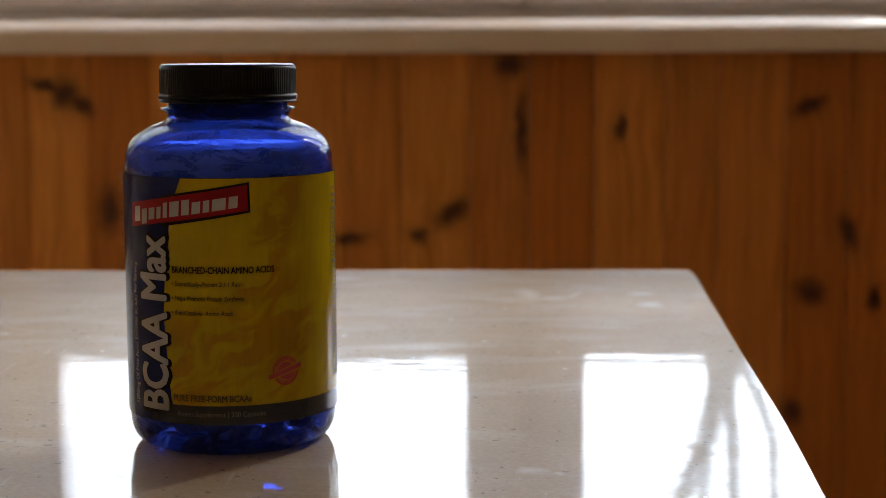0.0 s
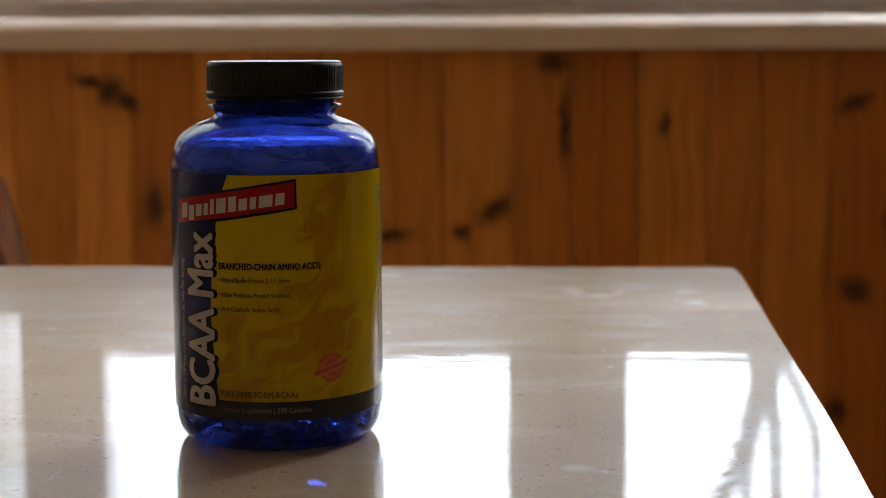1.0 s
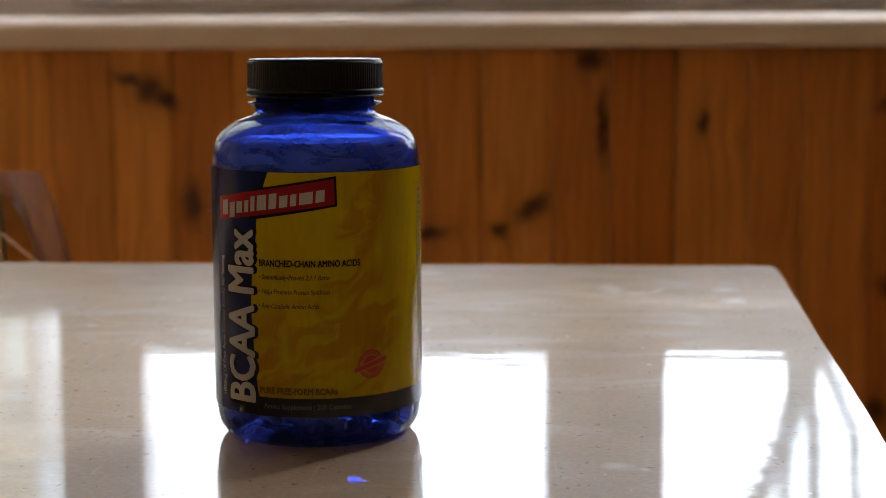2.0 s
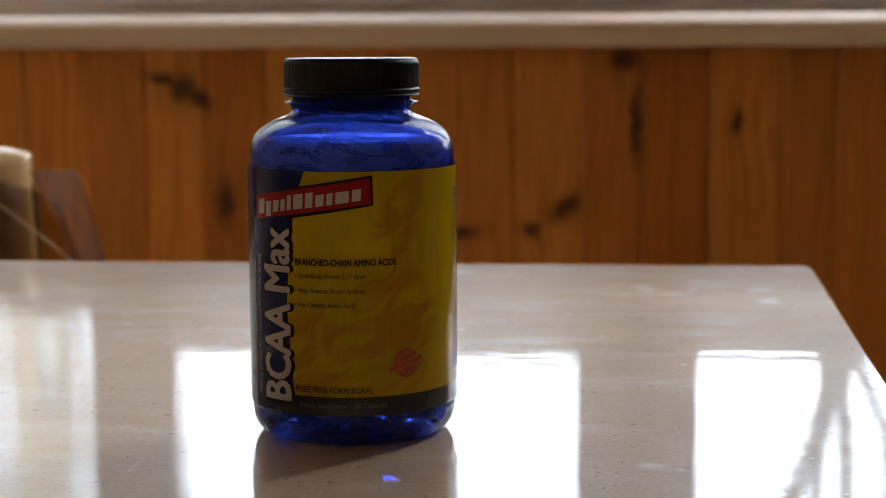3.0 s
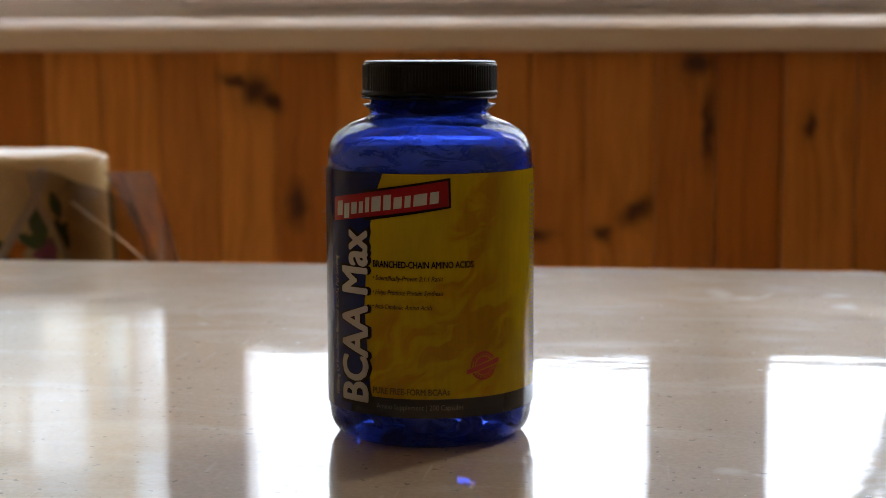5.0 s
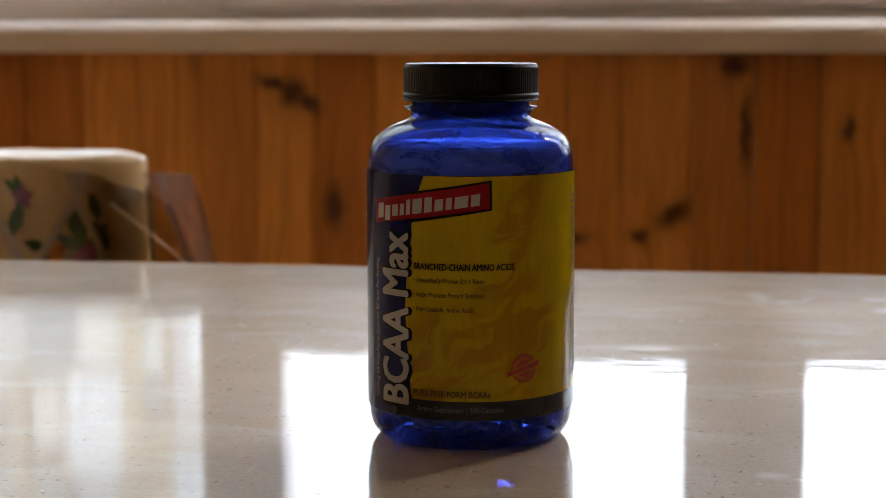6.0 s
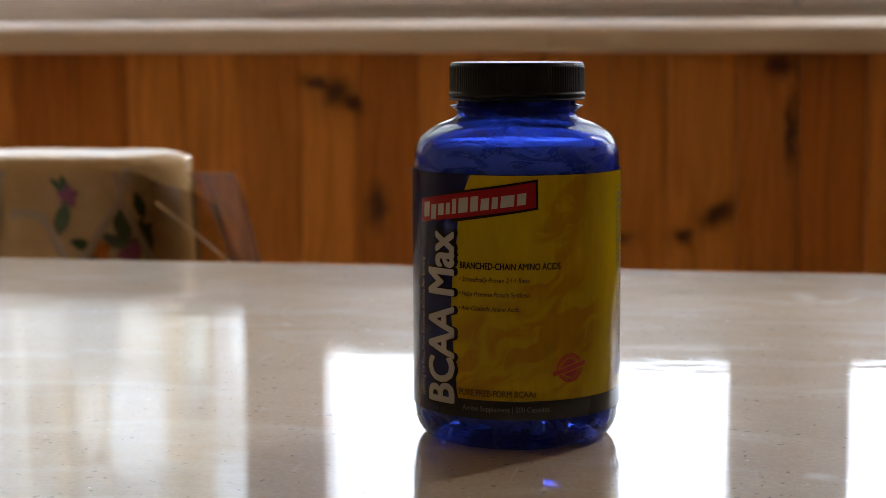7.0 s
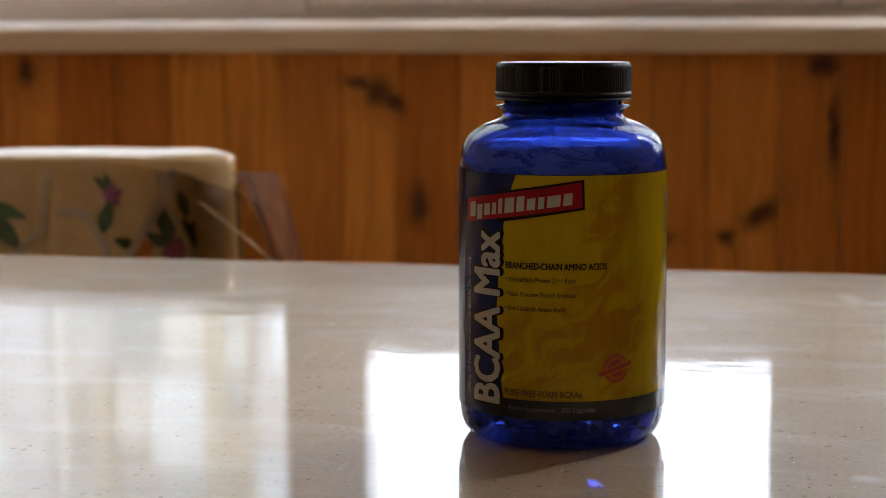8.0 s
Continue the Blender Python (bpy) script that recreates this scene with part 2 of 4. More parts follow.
def make_glass():
    m, nt, b = material("window_glass", 0.0)
    b.inputs["Transmission Weight"].default_value = 1.0
    b.inputs["Base Color"].default_value = (0.97, 0.985, 0.98, 1)
    return m


def make_cover_cloth():
    m, nt, b = material("cream_oilcloth", 0.3, coat=0.7)
    b.inputs["Coat Roughness"].default_value = 0.12
    p = coords(nt)
    c = ramp(nt, noisy(nt, p, 18, 4), [(0.3, (0.55, 0.35, 0.145)), (0.7, (0.75, 0.56, 0.30))])
    weave = ramp(nt, noisy(nt, p, 500, 2), [(0.3, 0.9), (0.7, 1.06)])
    nt.links.new(blend(nt, 1.0, c, weave, "MULTIPLY"), b.inputs["Base Color"])
    relief(nt, b, noisy(nt, p, 30, 4), 0.3, 0.004)
    return m


def make_clear_film():
    m, nt, b = material("clear_plastic_film", 0.38)
    b.inputs["Base Color"].default_value = (0.13, 0.08, 0.035, 1)
    b.inputs["Specular IOR Level"].default_value = 0.1
    p = coords(nt)
    crease = ramp(nt, noisy(nt, coords(nt, "Object", (1, 1, 0.35)), 45, 4, 0.6, 1.0), [(0.4, 0.0), (0.75, 1.0)])
    relief(nt, b, crease, 0.5, 0.004)
    t = nt.nodes.new("ShaderNodeBsdfTransparent")
    across = nt.nodes.new("ShaderNodeSeparateXYZ")  # tint darkens away from the cloth, shade of the cover's end put in
    nt.links.new(coords(nt, "UV"), across.inputs[0])
    nt.links.new(ramp(nt, across.outputs[0], [(0.0, (1.0, 1.0, 1.0)), (0.35, (0.78, 0.70, 0.60)), (0.58, (0.45, 0.35, 0.24)), (1.0, (0.74, 0.65, 0.54))]), t.inputs["Color"])
    mx = nt.nodes.new("ShaderNodeMixShader")
    feed(nt, mx.inputs[0], calc(nt, "MULTIPLY", calc(nt, "ADD", 0.08, calc(nt, "MULTIPLY", crease, 0.3)), ramp(nt, across.outputs[0], [(0.0, 0.0), (0.5, 1.0)])))
    nt.links.new(t.outputs[0], mx.inputs[1])
    nt.links.new(b.outputs[0], mx.inputs[2])
    nt.links.new(mx.outputs[0], nt.nodes["Material Output"].inputs[0])
    return m


STONE = make_stone()
PINE = make_pine()
BLUE = make_blue_plastic()
GLASS = make_glass()
CLOTH = make_cover_cloth()
FILM = make_clear_film()
YELLOW = make_label_yellow()
NAVY = plain("navy_print", (0.012, 0.017, 0.09), 0.16, vary=0.3, size=60)
BLACKBAND = plain("black_print", (0.012, 0.012, 0.016), 0.18, vary=0.2, size=60)
NAVY.node_tree.nodes["Principled BSDF"].inputs["Specular IOR Level"].default_value = 0.14
RED = plain("red_print", (0.27, 0.008, 0.012), 0.3, vary=0.12, size=80)
RED.node_tree.nodes["Principled BSDF"].inputs["Specular IOR Level"].default_value = 0.12
BLACKBAND.node_tree.nodes["Principled BSDF"].inputs["Specular IOR Level"].default_value = 0.35
SEALRED = plain("orange_red_print", (0.36, 0.022, 0.008), 0.35, vary=0.1, size=80)
SILVER = plain("silver_grey_print", (0.36, 0.34, 0.33), 0.35, vary=0.12, size=80, coat=0.3)
DIMGREY = plain("dim_grey_print", (0.14, 0.13, 0.125), 0.4, vary=0.1, size=80)
INK = plain("dark_ink", (0.02, 0.016, 0.012), 0.4, vary=0.1, size=80)
INK.node_tree.nodes["Principled BSDF"].inputs["Specular IOR Level"].default_value = 0.0
FADED = plain("thin_brown_ink", (0.09, 0.058, 0.008), 0.4, vary=0.2, size=80)
FADED.node_tree.nodes["Principled BSDF"].inputs["Specular IOR Level"].default_value = 0.1
CAPBLACK = plain("black_ribbed_plastic", (0.0065, 0.0064, 0.0066), 0.42, vary=0.3, size=200, bump=0.3)
CAPBLACK.node_tree.nodes["Principled BSDF"].inputs["Specular IOR Level"].default_value = 0.14
LIDBLACK = plain("matte_black_plastic", (0.012, 0.0115, 0.0115), 0.36, vary=0.3, size=200, bump=0.3)
LIDBLACK.node_tree.nodes["Principled BSDF"].inputs["Specular IOR Level"].default_value = 0.5
FRAMEWHITE = plain("white_window_plastic", (0.90, 0.86, 0.86), 0.25, vary=0.03, size=12, bump=0.02)
SILLWHITE = plain("cream_sill_laminate", (0.82, 0.70, 0.60), 0.2, vary=0.04, size=14, bump=0.015)
SILLWHITE.node_tree.nodes["Principled BSDF"].inputs["Specular IOR Level"].default_value = 0.06
GASKET = plain("grey_rubber_gasket", (0.06, 0.055, 0.055), 0.6)
PLASTER = plain("honey_wall_paint", (0.76, 0.55, 0.33), 0.8, vary=0.08, size=3, bump=0.3)
CEIL = plain("pale_wood_ceiling", (0.80, 0.66, 0.48), 0.9, vary=0.03, size=4)
FLOORING = plain("brown_floor_boards", (0.42, 0.25, 0.12), 0.4, vary=0.25, size=5)
DARKWOOD = plain("dark_stained_wood", (0.09, 0.045, 0.02), 0.4, vary=0.3, size=30)


# ---- mesh helpers ----
def finish(name, bm, mat, parent=None, smooth=False, label=""):
    me = bpy.data.meshes.new(name)
    bmesh.ops.recalc_face_normals(bm, faces=bm.faces)
    bm.to_mesh(me)
    bm.free()
    if smooth:
        for poly in me.polygons:
            poly.use_smooth = True
    me.materials.append(mat)
    ob = new(name, me)
    if parent:
        ob.parent = parent
    if label:
        ob["label"] = label
    return ob


def part(name, bm, mat, parent, label="", smooth=False):
    return finish(name, bm, mat, parent, smooth, label)


def thing(name, at, label, category, group="", kind=""):
    e = new(name)
    e.matrix_world = at
    return tagged(e, label, category, group, kind)


def box(x0, x1, y0, y1, z0, z1, bevel=0.0, seg=2, bm=None):
    bm2 = bmesh.new()
    bmesh.ops.create_cube(bm2, size=1.0)
    for v in bm2.verts:
        v.co = Vector(((x0 + x1) / 2 + v.co.x * (x1 - x0), (y0 + y1) / 2 + v.co.y * (y1 - y0), (z0 + z1) / 2 + v.co.z * (z1 - z0)))
    if bevel:
        bmesh.ops.bevel(bm2, geom=bm2.edges[:], offset=bevel, segments=seg, profile=0.6, affect="EDGES")
    if bm is None:
        return bm2
    tmp = bpy.data.meshes.new("tmp")
    bm2.to_mesh(tmp)
    bm2.free()
    bm.from_mesh(tmp)
    bpy.data.meshes.remove(tmp)
    return bm


def lathe(profile, seg=96, ripple=None, close=False):
    bm = bmesh.new()
    rings = []
    for i, (r, z) in enumerate(profile):
        ring = []
        for k in range(seg):
            a = 2 * math.pi * k / seg
            rr = r + (ripple(i, k) if ripple else 0)
            ring.append(bm.verts.new((rr * math.sin(a), -rr * math.cos(a), z)))
        rings.append(ring)
    pairs = list(zip(rings, rings[1:])) + ([(rings[-1], rings[0])] if close else [])
    for a, b in pairs:
        for k in range(seg):
            bm.faces.new((a[k], a[(k + 1) % seg], b[(k + 1) % seg], b[k]))
    if not close:
        for ring in (rings[0], rings[-1]):
            bm.faces.new(ring)
    return bm


def sheet(nu, nv, f, uv=None):
    """A grid of faces, f(u, v) giving its places for u and v from 0 to 1."""
    bm = bmesh.new()
    g = [[bm.verts.new(f(i / nu, j / nv)) for j in range(nv + 1)] for i in range(nu + 1)]
    lay = bm.loops.layers.uv.new("UVMap") if uv else None
    for i in range(nu):
        for j in range(nv):
            fc = bm.faces.new((g[i][j], g[i + 1][j], g[i + 1][j + 1], g[i][j + 1]))
            if uv:
                for lp, (a, b) in zip(fc.loops, ((i, j), (i + 1, j), (i + 1, j + 1), (i, j + 1))):
                    lp[lay].uv = uv(a / nu, b / nv)
    return bm


def tube(points, radius, sides=8):
    """A tapered limb along points, radius a list."""
    bm = bmesh.new()
    rings = []
    for i, p in enumerate(points):
        p = Vector(p)
        d = (Vector(points[min(i + 1, len(points) - 1)]) - Vector(points[max(i - 1, 0)])).normalized()
        a = d.orthogonal().normalized()
        b = d.cross(a)
        rings.append([bm.verts.new(p + radius[i] * (math.cos(t) * a + math.sin(t) * b)) for t in (2 * math.pi * k / sides for k in range(sides))])
    for r0, r1 in zip(rings, rings[1:]):
        for k in range(sides):
            bm.faces.new((r0[k], r0[(k + 1) % sides], r1[(k + 1) % sides], r1[k]))
    bm.faces.new(rings[0])
    bm.faces.new(rings[-1])
    return bm


# ---- room shell; the window wall stands 2.7 degrees off the table ----
WALL = pose(0, 1.3592, TOP, 0, 0, -2.674)
SILL_TOP, HEAD = 0.1635, 1.75
LEFT, RIGHT = -2.05, 1.52

X0, X1, Y0 = -2.2, 1.75, -1.5
floor = tagged(finish("floor", box(X0 - 0.1, X1 + 0.1, Y0 - 0.1, 1.85, -0.355, 0.0), FLOORING), "brown wooden floor of the room", "floor", kind="structure")
ceiling = tagged(finish("ceiling", box(X0 - 0.1, X1 + 0.1, Y0 - 0.1, 1.85, 2.75, 2.85), CEIL), "pale varnished wooden ceiling", "ceiling", kind="structure")
tagged(finish("wall_south", box(X0 - 0.1, X1 + 0.1, Y0 - 0.1, Y0, 0, 2.75), PLASTER), "honey coloured wall of the room", "wall", kind="structure")


tagged(finish("wall_west", box(X0 - 0.1, X0, Y0, 1.46, 0, 2.75), PLASTER), "honey coloured boarded side wall", "wall", kind="structure")
tagged(finish("wall_east", box(X1, X1 + 0.1, Y0, 1.29, 0, 2.75), PLASTER), "honey coloured boarded side wall", "wall", kind="structure")

north = thing("wall_north", WALL, "varnished pine board wall under a window", "wall", kind="structure")
for nm, dims in (("lower_wall", (-2.3, 1.85, 0.013, 0.40, -0.75, 0.1257)), ("left_wall", (-2.3, LEFT, 0.013, 0.40, 0.1257, 2.0)),
                 ("right_wall", (RIGHT, 1.85, 0.013, 0.40, 0.1257, 2.0)), ("upper_wall", (LEFT, RIGHT, 0.013, 0.40, HEAD, 2.0))):
    part(nm, box(*dims), PLASTER, north)

# window: one fixed light and two sashes in a white frame
win = thing("window_1", WALL, "white plastic window with one fixed light and two sashes", "window", kind="structure")
part("outer_frame", box(LEFT, RIGHT, 0.160, 0.222, SILL_TOP - 0.02, 0.1780, 0.002), FRAMEWHITE, win)
part("outer_frame", box(LEFT, RIGHT, 0.2105, 0.224, 0.1780, 0.205), FRAMEWHITE, win)
part("outer_frame", box(LEFT, RIGHT, 0.160, 0.222, HEAD - 0.03, HEAD, 0.002), FRAMEWHITE, win)
for x0, x1 in ((LEFT, LEFT + 0.03), (RIGHT - 0.03, RIGHT), (-0.5645, -0.5295), (-1.405, -1.370)):
    part("mullion", box(x0, x1, 0.160, 0.222, 0.1780, HEAD - 0.03, 0.002), FRAMEWHITE, win)
part("bottom_bead", box(-1.370, -0.5645, 0.163, 0.215, 0.1780, 0.2205, 0.004, 3), FRAMEWHITE, win)


def sash(x0, x1, rail=0.090):
    z0, z1, w = 0.1790, HEAD - 0.033, 0.0725
    bm = box(x0, x1, 0.148, 0.210, z0, z0 + rail, 0.005, 3)
    box(x0, x1, 0.148, 0.210, z1 - w, z1, 0.005, 3, bm)
    box(x0, x0 + w, 0.1485, 0.2095, z0 + rail - 0.005, z1 - w + 0.005, 0.004, 3, bm)
    box(x1 - w, x1, 0.1485, 0.2095, z0 + rail - 0.005, z1 - w + 0.005, 0.004, 3, bm)
    s = part("sash", bm, FRAMEWHITE, win)
    pane = part("pane", box(x0 + w - 0.008, x1 - w + 0.008, 0.178, 0.182, z0 + rail - 0.007, z1 - w + 0.008), GLASS, s)
    pane.visible_shadow = False
    part("gasket", box(x0 + w - 0.002, x1 - w + 0.002, 0.174, 0.1775, z0 + rail - 0.003, z0 + rail + 0.0025), GASKET, s)


for x in (0.145, 0.8175):
    part("mullion", box(x - 0.03, x + 0.03, 0.2105, 0.224, 0.2050, HEAD - 0.03), FRAMEWHITE, win)
sash(-2.0180, -1.4070)
sash(-0.5225, 0.1430)
sash(0.1475, 0.8155, 0.082)
sash(0.8195, 1.4880)
fixed = part("pane", box(-1.376, -0.5600, 0.184, 0.188, 0.216, HEAD - 0.028), GLASS, win)
fixed.visible_shadow = False


def sill_form():
    """A board with a sloping, rounded nose."""
    line = [(0.1595, 0.1257), (0.1595, SILL_TOP), (-0.037, SILL_TOP), (-0.040, SILL_TOP - 0.0004), (-0.043, SILL_TOP - 0.0014), (-0.0560, SILL_TOP - 0.0090),
            (-0.0580, SILL_TOP - 0.0106), (-0.0593, SILL_TOP - 0.0126), (-0.0600, SILL_TOP - 0.0160), (-0.0600, 0.1300), (-0.0585, 0.1264), (-0.0550, 0.1257)]
    b = bmesh.new()
    ends = [[b.verts.new((x, y, z)) for y, z in line] for x in (LEFT - 0.06, RIGHT + 0.06)]
    for k in range(len(line)):
        j = (k + 1) % len(line)
        b.faces.new((ends[0][k], ends[0][j], ends[1][j], ends[1][k]))
    b.faces.new(ends[0])
    b.faces.new(ends[1])
    return b


sill = tagged(finish("window_sill", sill_form(), SILLWHITE), "cream laminate window sill with a rounded front edge", "window sill", kind="structure")
for poly in sill.data.polygons:
    poly.use_smooth = 0.2 < poly.normal.z < 0.999
sill.matrix_world = WALL

# ---- stone table ----
table = thing("stone_table", pose(0, 0, 0), "table with a polished beige speckled stone top", "table")
TX0, TY0, TY1 = -1.05, -0.52, 0.456


def right_edge(y):
    """The hand-ground edge swells a little beside the bottle."""
    return 0.2282 + 0.0398 * (y - TY1) + float(np.interp(y, (-0.16, -0.09, -0.03, 0.03, 0.09, 0.2, TY1), (0.0, 0.0004, 0.0015, 0.0022, 0.0019, 0.0013, 0.0012)))


bm = bmesh.new()
ways = [TY0 + (TY1 - TY0) * k / 40 for k in range(41)]
rim = [(TX0, TY1), (TX0, TY0)] + [(right_edge(y), y) for y in ways]
low = [bm.verts.new((x, y, TOP - 0.03)) for x, y in rim]
high = [bm.verts.new((x, y, TOP)) for x, y in rim]
for k in range(len(rim)):
    j = (k + 1) % len(rim)
    bm.faces.new((low[k], low[j], high[j], high[k]))
bm.faces.new(high)
bm.faces.new(low[::-1])
bmesh.ops.bevel(bm, geom=[e for e in bm.edges if abs(e.verts[0].co.z - e.verts[1].co.z) < 0.001], offset=0.002, segments=3, affect="EDGES")
part("tabletop", bm, STONE, table)
part("apron", box(TX0 + 0.08, 0.13, TY0 + 0.08, TY1 - 0.08, TOP - 0.11, TOP - 0.0305, 0.003), DARKWOOD, table)
for x in (TX0 + 0.1, 0.11):
    for y in (TY0 + 0.1, TY1 - 0.1):
        part("leg", box(x - 0.03, x + 0.03, y - 0.03, y + 0.03, 0.0, TOP - 0.1105, 0.004), DARKWOOD, table)

# ---- supplement bottle ----
R = 0.0392
bottle = thing("supplement_bottle", pose(0.0003, 0, TOP), "blue plastic bottle with yellow label and black cap on stone table", "bottle")


def curve_through(points, n):
    """Points along a smooth line through the given ones."""
    out = []
    p = [Vector((*q, 0)) for q in points]
    for i in range(len(p) - 1):
        a, b, c, d = p[max(i - 1, 0)], p[i], p[i + 1], p[min(i + 2, len(p) - 1)]
        for k in range(n):
            t = k / n
            q = 0.5 * ((2 * b) + (c - a) * t + (2 * a - 5 * b + 4 * c - d) * t * t + (3 * b - a - 3 * c + d) * t ** 3)
            out.append((q.x, q.y))
    return out + [points[-1]]


outer = [(0.001, 0.0028), (0.026, 0.0022), (0.030, 0.0004)] + curve_through([(0.0325, 0.0002), (0.0358, 0.0022), (0.0379, 0.0062), (0.0386, 0.0115)], 5)
outer += [(0.0386, z) for z in (0.03, 0.055, 0.08, 0.098)]
outer += curve_through([(0.0386, 0.1025), (0.0380, 0.1085), (0.0353, 0.1135), (0.0300, 0.1173), (0.0238, 0.1198), (0.0224, 0.1212)], 6)
outer += [(0.0226, 0.1222), (0.0234, 0.1232), (0.0249, 0.1241), (0.0250, 0.1246), (0.0236, 0.1248), (0.0222, 0.1250), (0.0220, 0.1272), (0.0215, 0.1375)]
bm = lathe(outer, 128)
part("body", bm, BLUE, bottle, "blue translucent plastic with dusty smears", True)

# capsules fill the bottle to the shoulder; those in the foot lie loose, the rest are one lumpy heap
CAPSULE = plain("pale_gelatin_capsule", (0.82, 0.82, 0.82), 0.3, vary=0.2, size=90, coat=1.0)
CAPSULE.node_tree.nodes["Principled BSDF"].inputs["Coat Roughness"].default_value = 0.15
rc = random.Random(8)
GAP0, GAP1 = Vector((0.0178, -0.0352, 0.0106)), Vector((0.0097, 0.0380, 0.0303))  # a channel kept free of capsules, added to let light through


seed = bmesh.new()
bmesh.ops.create_uvsphere(seed, u_segments=8, v_segments=6, radius=0.0022)
for v in seed.verts:
    v.co.z += 0.004 if v.co.z > 0.0001 else (-0.004 if v.co.z < -0.0001 else 0)
seed.verts.index_update()
PILL_V = [v.co.copy() for v in seed.verts]
PILL_F = [[v.index for v in f.verts] for f in seed.faces]
seed.free()
pill_verts, pill_faces = [], []


def add_capsule(at, rx, ry, rz):
    d = GAP1 - GAP0
    u = min(max((at - GAP0).dot(d) / d.length_squared, 0), 1)
    if (GAP0 + d * u - at).length < 0.0085:
        return
    m = pose(*at, rx, ry, rz)
    base = len(pill_verts)
    pill_verts.extend(m @ v for v in PILL_V)
    pill_faces.extend([base + i for i in f] for f in PILL_F)


for k in range(620):
    rr, aa = 0.0325 * math.sqrt(rc.random()), rc.uniform(0, 2 * math.pi)
    add_capsule(Vector((rr * math.cos(aa), rr * math.sin(aa), 0.0072 + 0.026 * rc.random())), rc.uniform(0, 180), rc.uniform(0, 180), rc.uniform(0, 360))
bm = bmesh.new()
heap = bpy.data.meshes.new("heap")
heap.from_pydata(pill_verts, [], pill_faces)
bm.from_mesh(heap)
bpy.data.meshes.remove(heap)
part("capsules", bm, CAPSULE, bottle, "pale capsules filling the bottle", True)["kind"] = "stuff"
part("capsule_heap", box(-0.030, 0.002, -0.022, 0.022, 0.007, 0.0365, 0.004), CAPSULE, bottle, "pale inner mass of the capsules")
lumps = [rc.uniform(-0.0005, 0.0005) for k in range(997)]
heap_line = [(0.001, 0.036), (0.0345, 0.037), (0.0355, 0.050), (0.0358, 0.092), (0.0360, 0.096), (0.0364, 0.099), (0.0362, 0.102), (0.0362, 0.1050), (0.0356, 0.1080), (0.0345, 0.1098),
             (0.0325, 0.1106), (0.028, 0.1109), (0.018, 0.1110), (0.008, 0.1110), (0.001, 0.1110)]
bm = lathe(heap_line, 120, lambda i, k: lumps[(i * 131 + k * 7) % 997] if 2 < i < 14 else 0.0)
for v in bm.verts:
    if v.co.z > 0.1090:
        v.co.z += 0.0004 * noise.noise(v.co * 260)
part("capsule_heap", bm, CAPSULE, bottle, "pale lumpy heap of capsules under the shoulder", True)

RIBS = 132
prof = [(0.0005, 0.1284), (0.0228, 0.1284), (0.0240, 0.1279), (0.0255, 0.1279), (0.0257, 0.1283), (0.0257, 0.1289), (0.0254, 0.1294), (0.0250, 0.1297), (0.0252, 0.1302), (0.0252, 0.1386),
        (0.0251, 0.1393), (0.0249, 0.1398), (0.0005, 0.1398)]
bm = lathe(prof, RIBS * 4, lambda i, k: (0.0001 if k % 4 in (0, 1) else 0.0) if i in (8, 9) else 0.0)
cap = part("cap", bm, CAPBLACK, bottle, "black ribbed screw cap")
cap.rotation_euler = (radians(-0.5), 0, 0)  # screwed on a little askew
for poly in cap.data.polygons:
    poly.use_smooth = abs(poly.normal.z) > 0.3
part("lid", lathe([(0.0005, 0.13985), (0.0248, 0.13985), (0.0247, 0.1402), (0.0243, 0.1405), (0.0238, 0.1406), (0.0228, 0.1405), (0.0005, 0.1405)], 96), LIDBLACK, cap, "matte black top of the cap", True)
bm = lathe([(0.0221, 0.1266), (0.0252, 0.1267), (0.0255, 0.1271), (0.0252, 0.1275), (0.0221, 0.1276)], 96, close=True)
part("tamper_ring", bm, CAPBLACK, bottle, "black tamper ring under the cap", True)

# a dark plug, added so that no light shows through the neck
NECKDARK = plain("dark_neck_filler", (0.02, 0.018, 0.05), 0.5, vary=0.3, size=120)
part("inner_seal", lathe([(0.001, 0.1205), (0.0195, 0.1208), (0.0203, 0.1225), (0.0203, 0.1365), (0.001, 0.1368)], 64), NECKDARK, bottle, "dark plug added inside the neck to block light", True)

LINT = plain("pale_lint", (0.6, 0.58, 0.55), 0.9)
rl = random.Random(4)
for x, y in ((0.006, -0.004), (0.009, 0.01), (-0.002, 0.016), (0.014, 0.012), (-0.012, 0.013)):
    p, pts = Vector((x, y, 0.1405)), []
    for k in range(5):
        pts.append(p.copy())
        p += Vector((rl.uniform(-0.0006, 0.0006), rl.uniform(-0.0004, 0.0004), rl.uniform(0.0001, 0.0006)))
    part("lint", tube(pts, [0.00004] * 5, 4), LINT, cap, "pale lint hair")


def wrap(deg, z, lift=0.0):
    """A place on the label, deg degrees round from the front."""
    a = radians(deg)
    return Vector(((R + lift) * math.sin(a), -(R + lift) * math.cos(a), z))


ARC = math.pi * R / 180.0
LB, LT, BAND = 0.0127, 0.1014, 0.0197


def light_slot(ob):
    """Cuts a small slot, added to let light through, out of the rear of the label."""
    b = bmesh.new()
    b.from_mesh(ob.data)
    gone = []
    for f in b.faces:
        c = f.calc_center_median()
        if c.y > 0 and abs(c.x - 0.0097) < 0.0040 and abs(c.z - 0.0302) < 0.0019 and c.z - 0.0302 > (c.x - 0.0097) * 0.5 - 0.0012:
            gone.append(f)
    bmesh.ops.delete(b, geom=gone, context="FACES")
    b.to_mesh(ob.data)
    b.free()


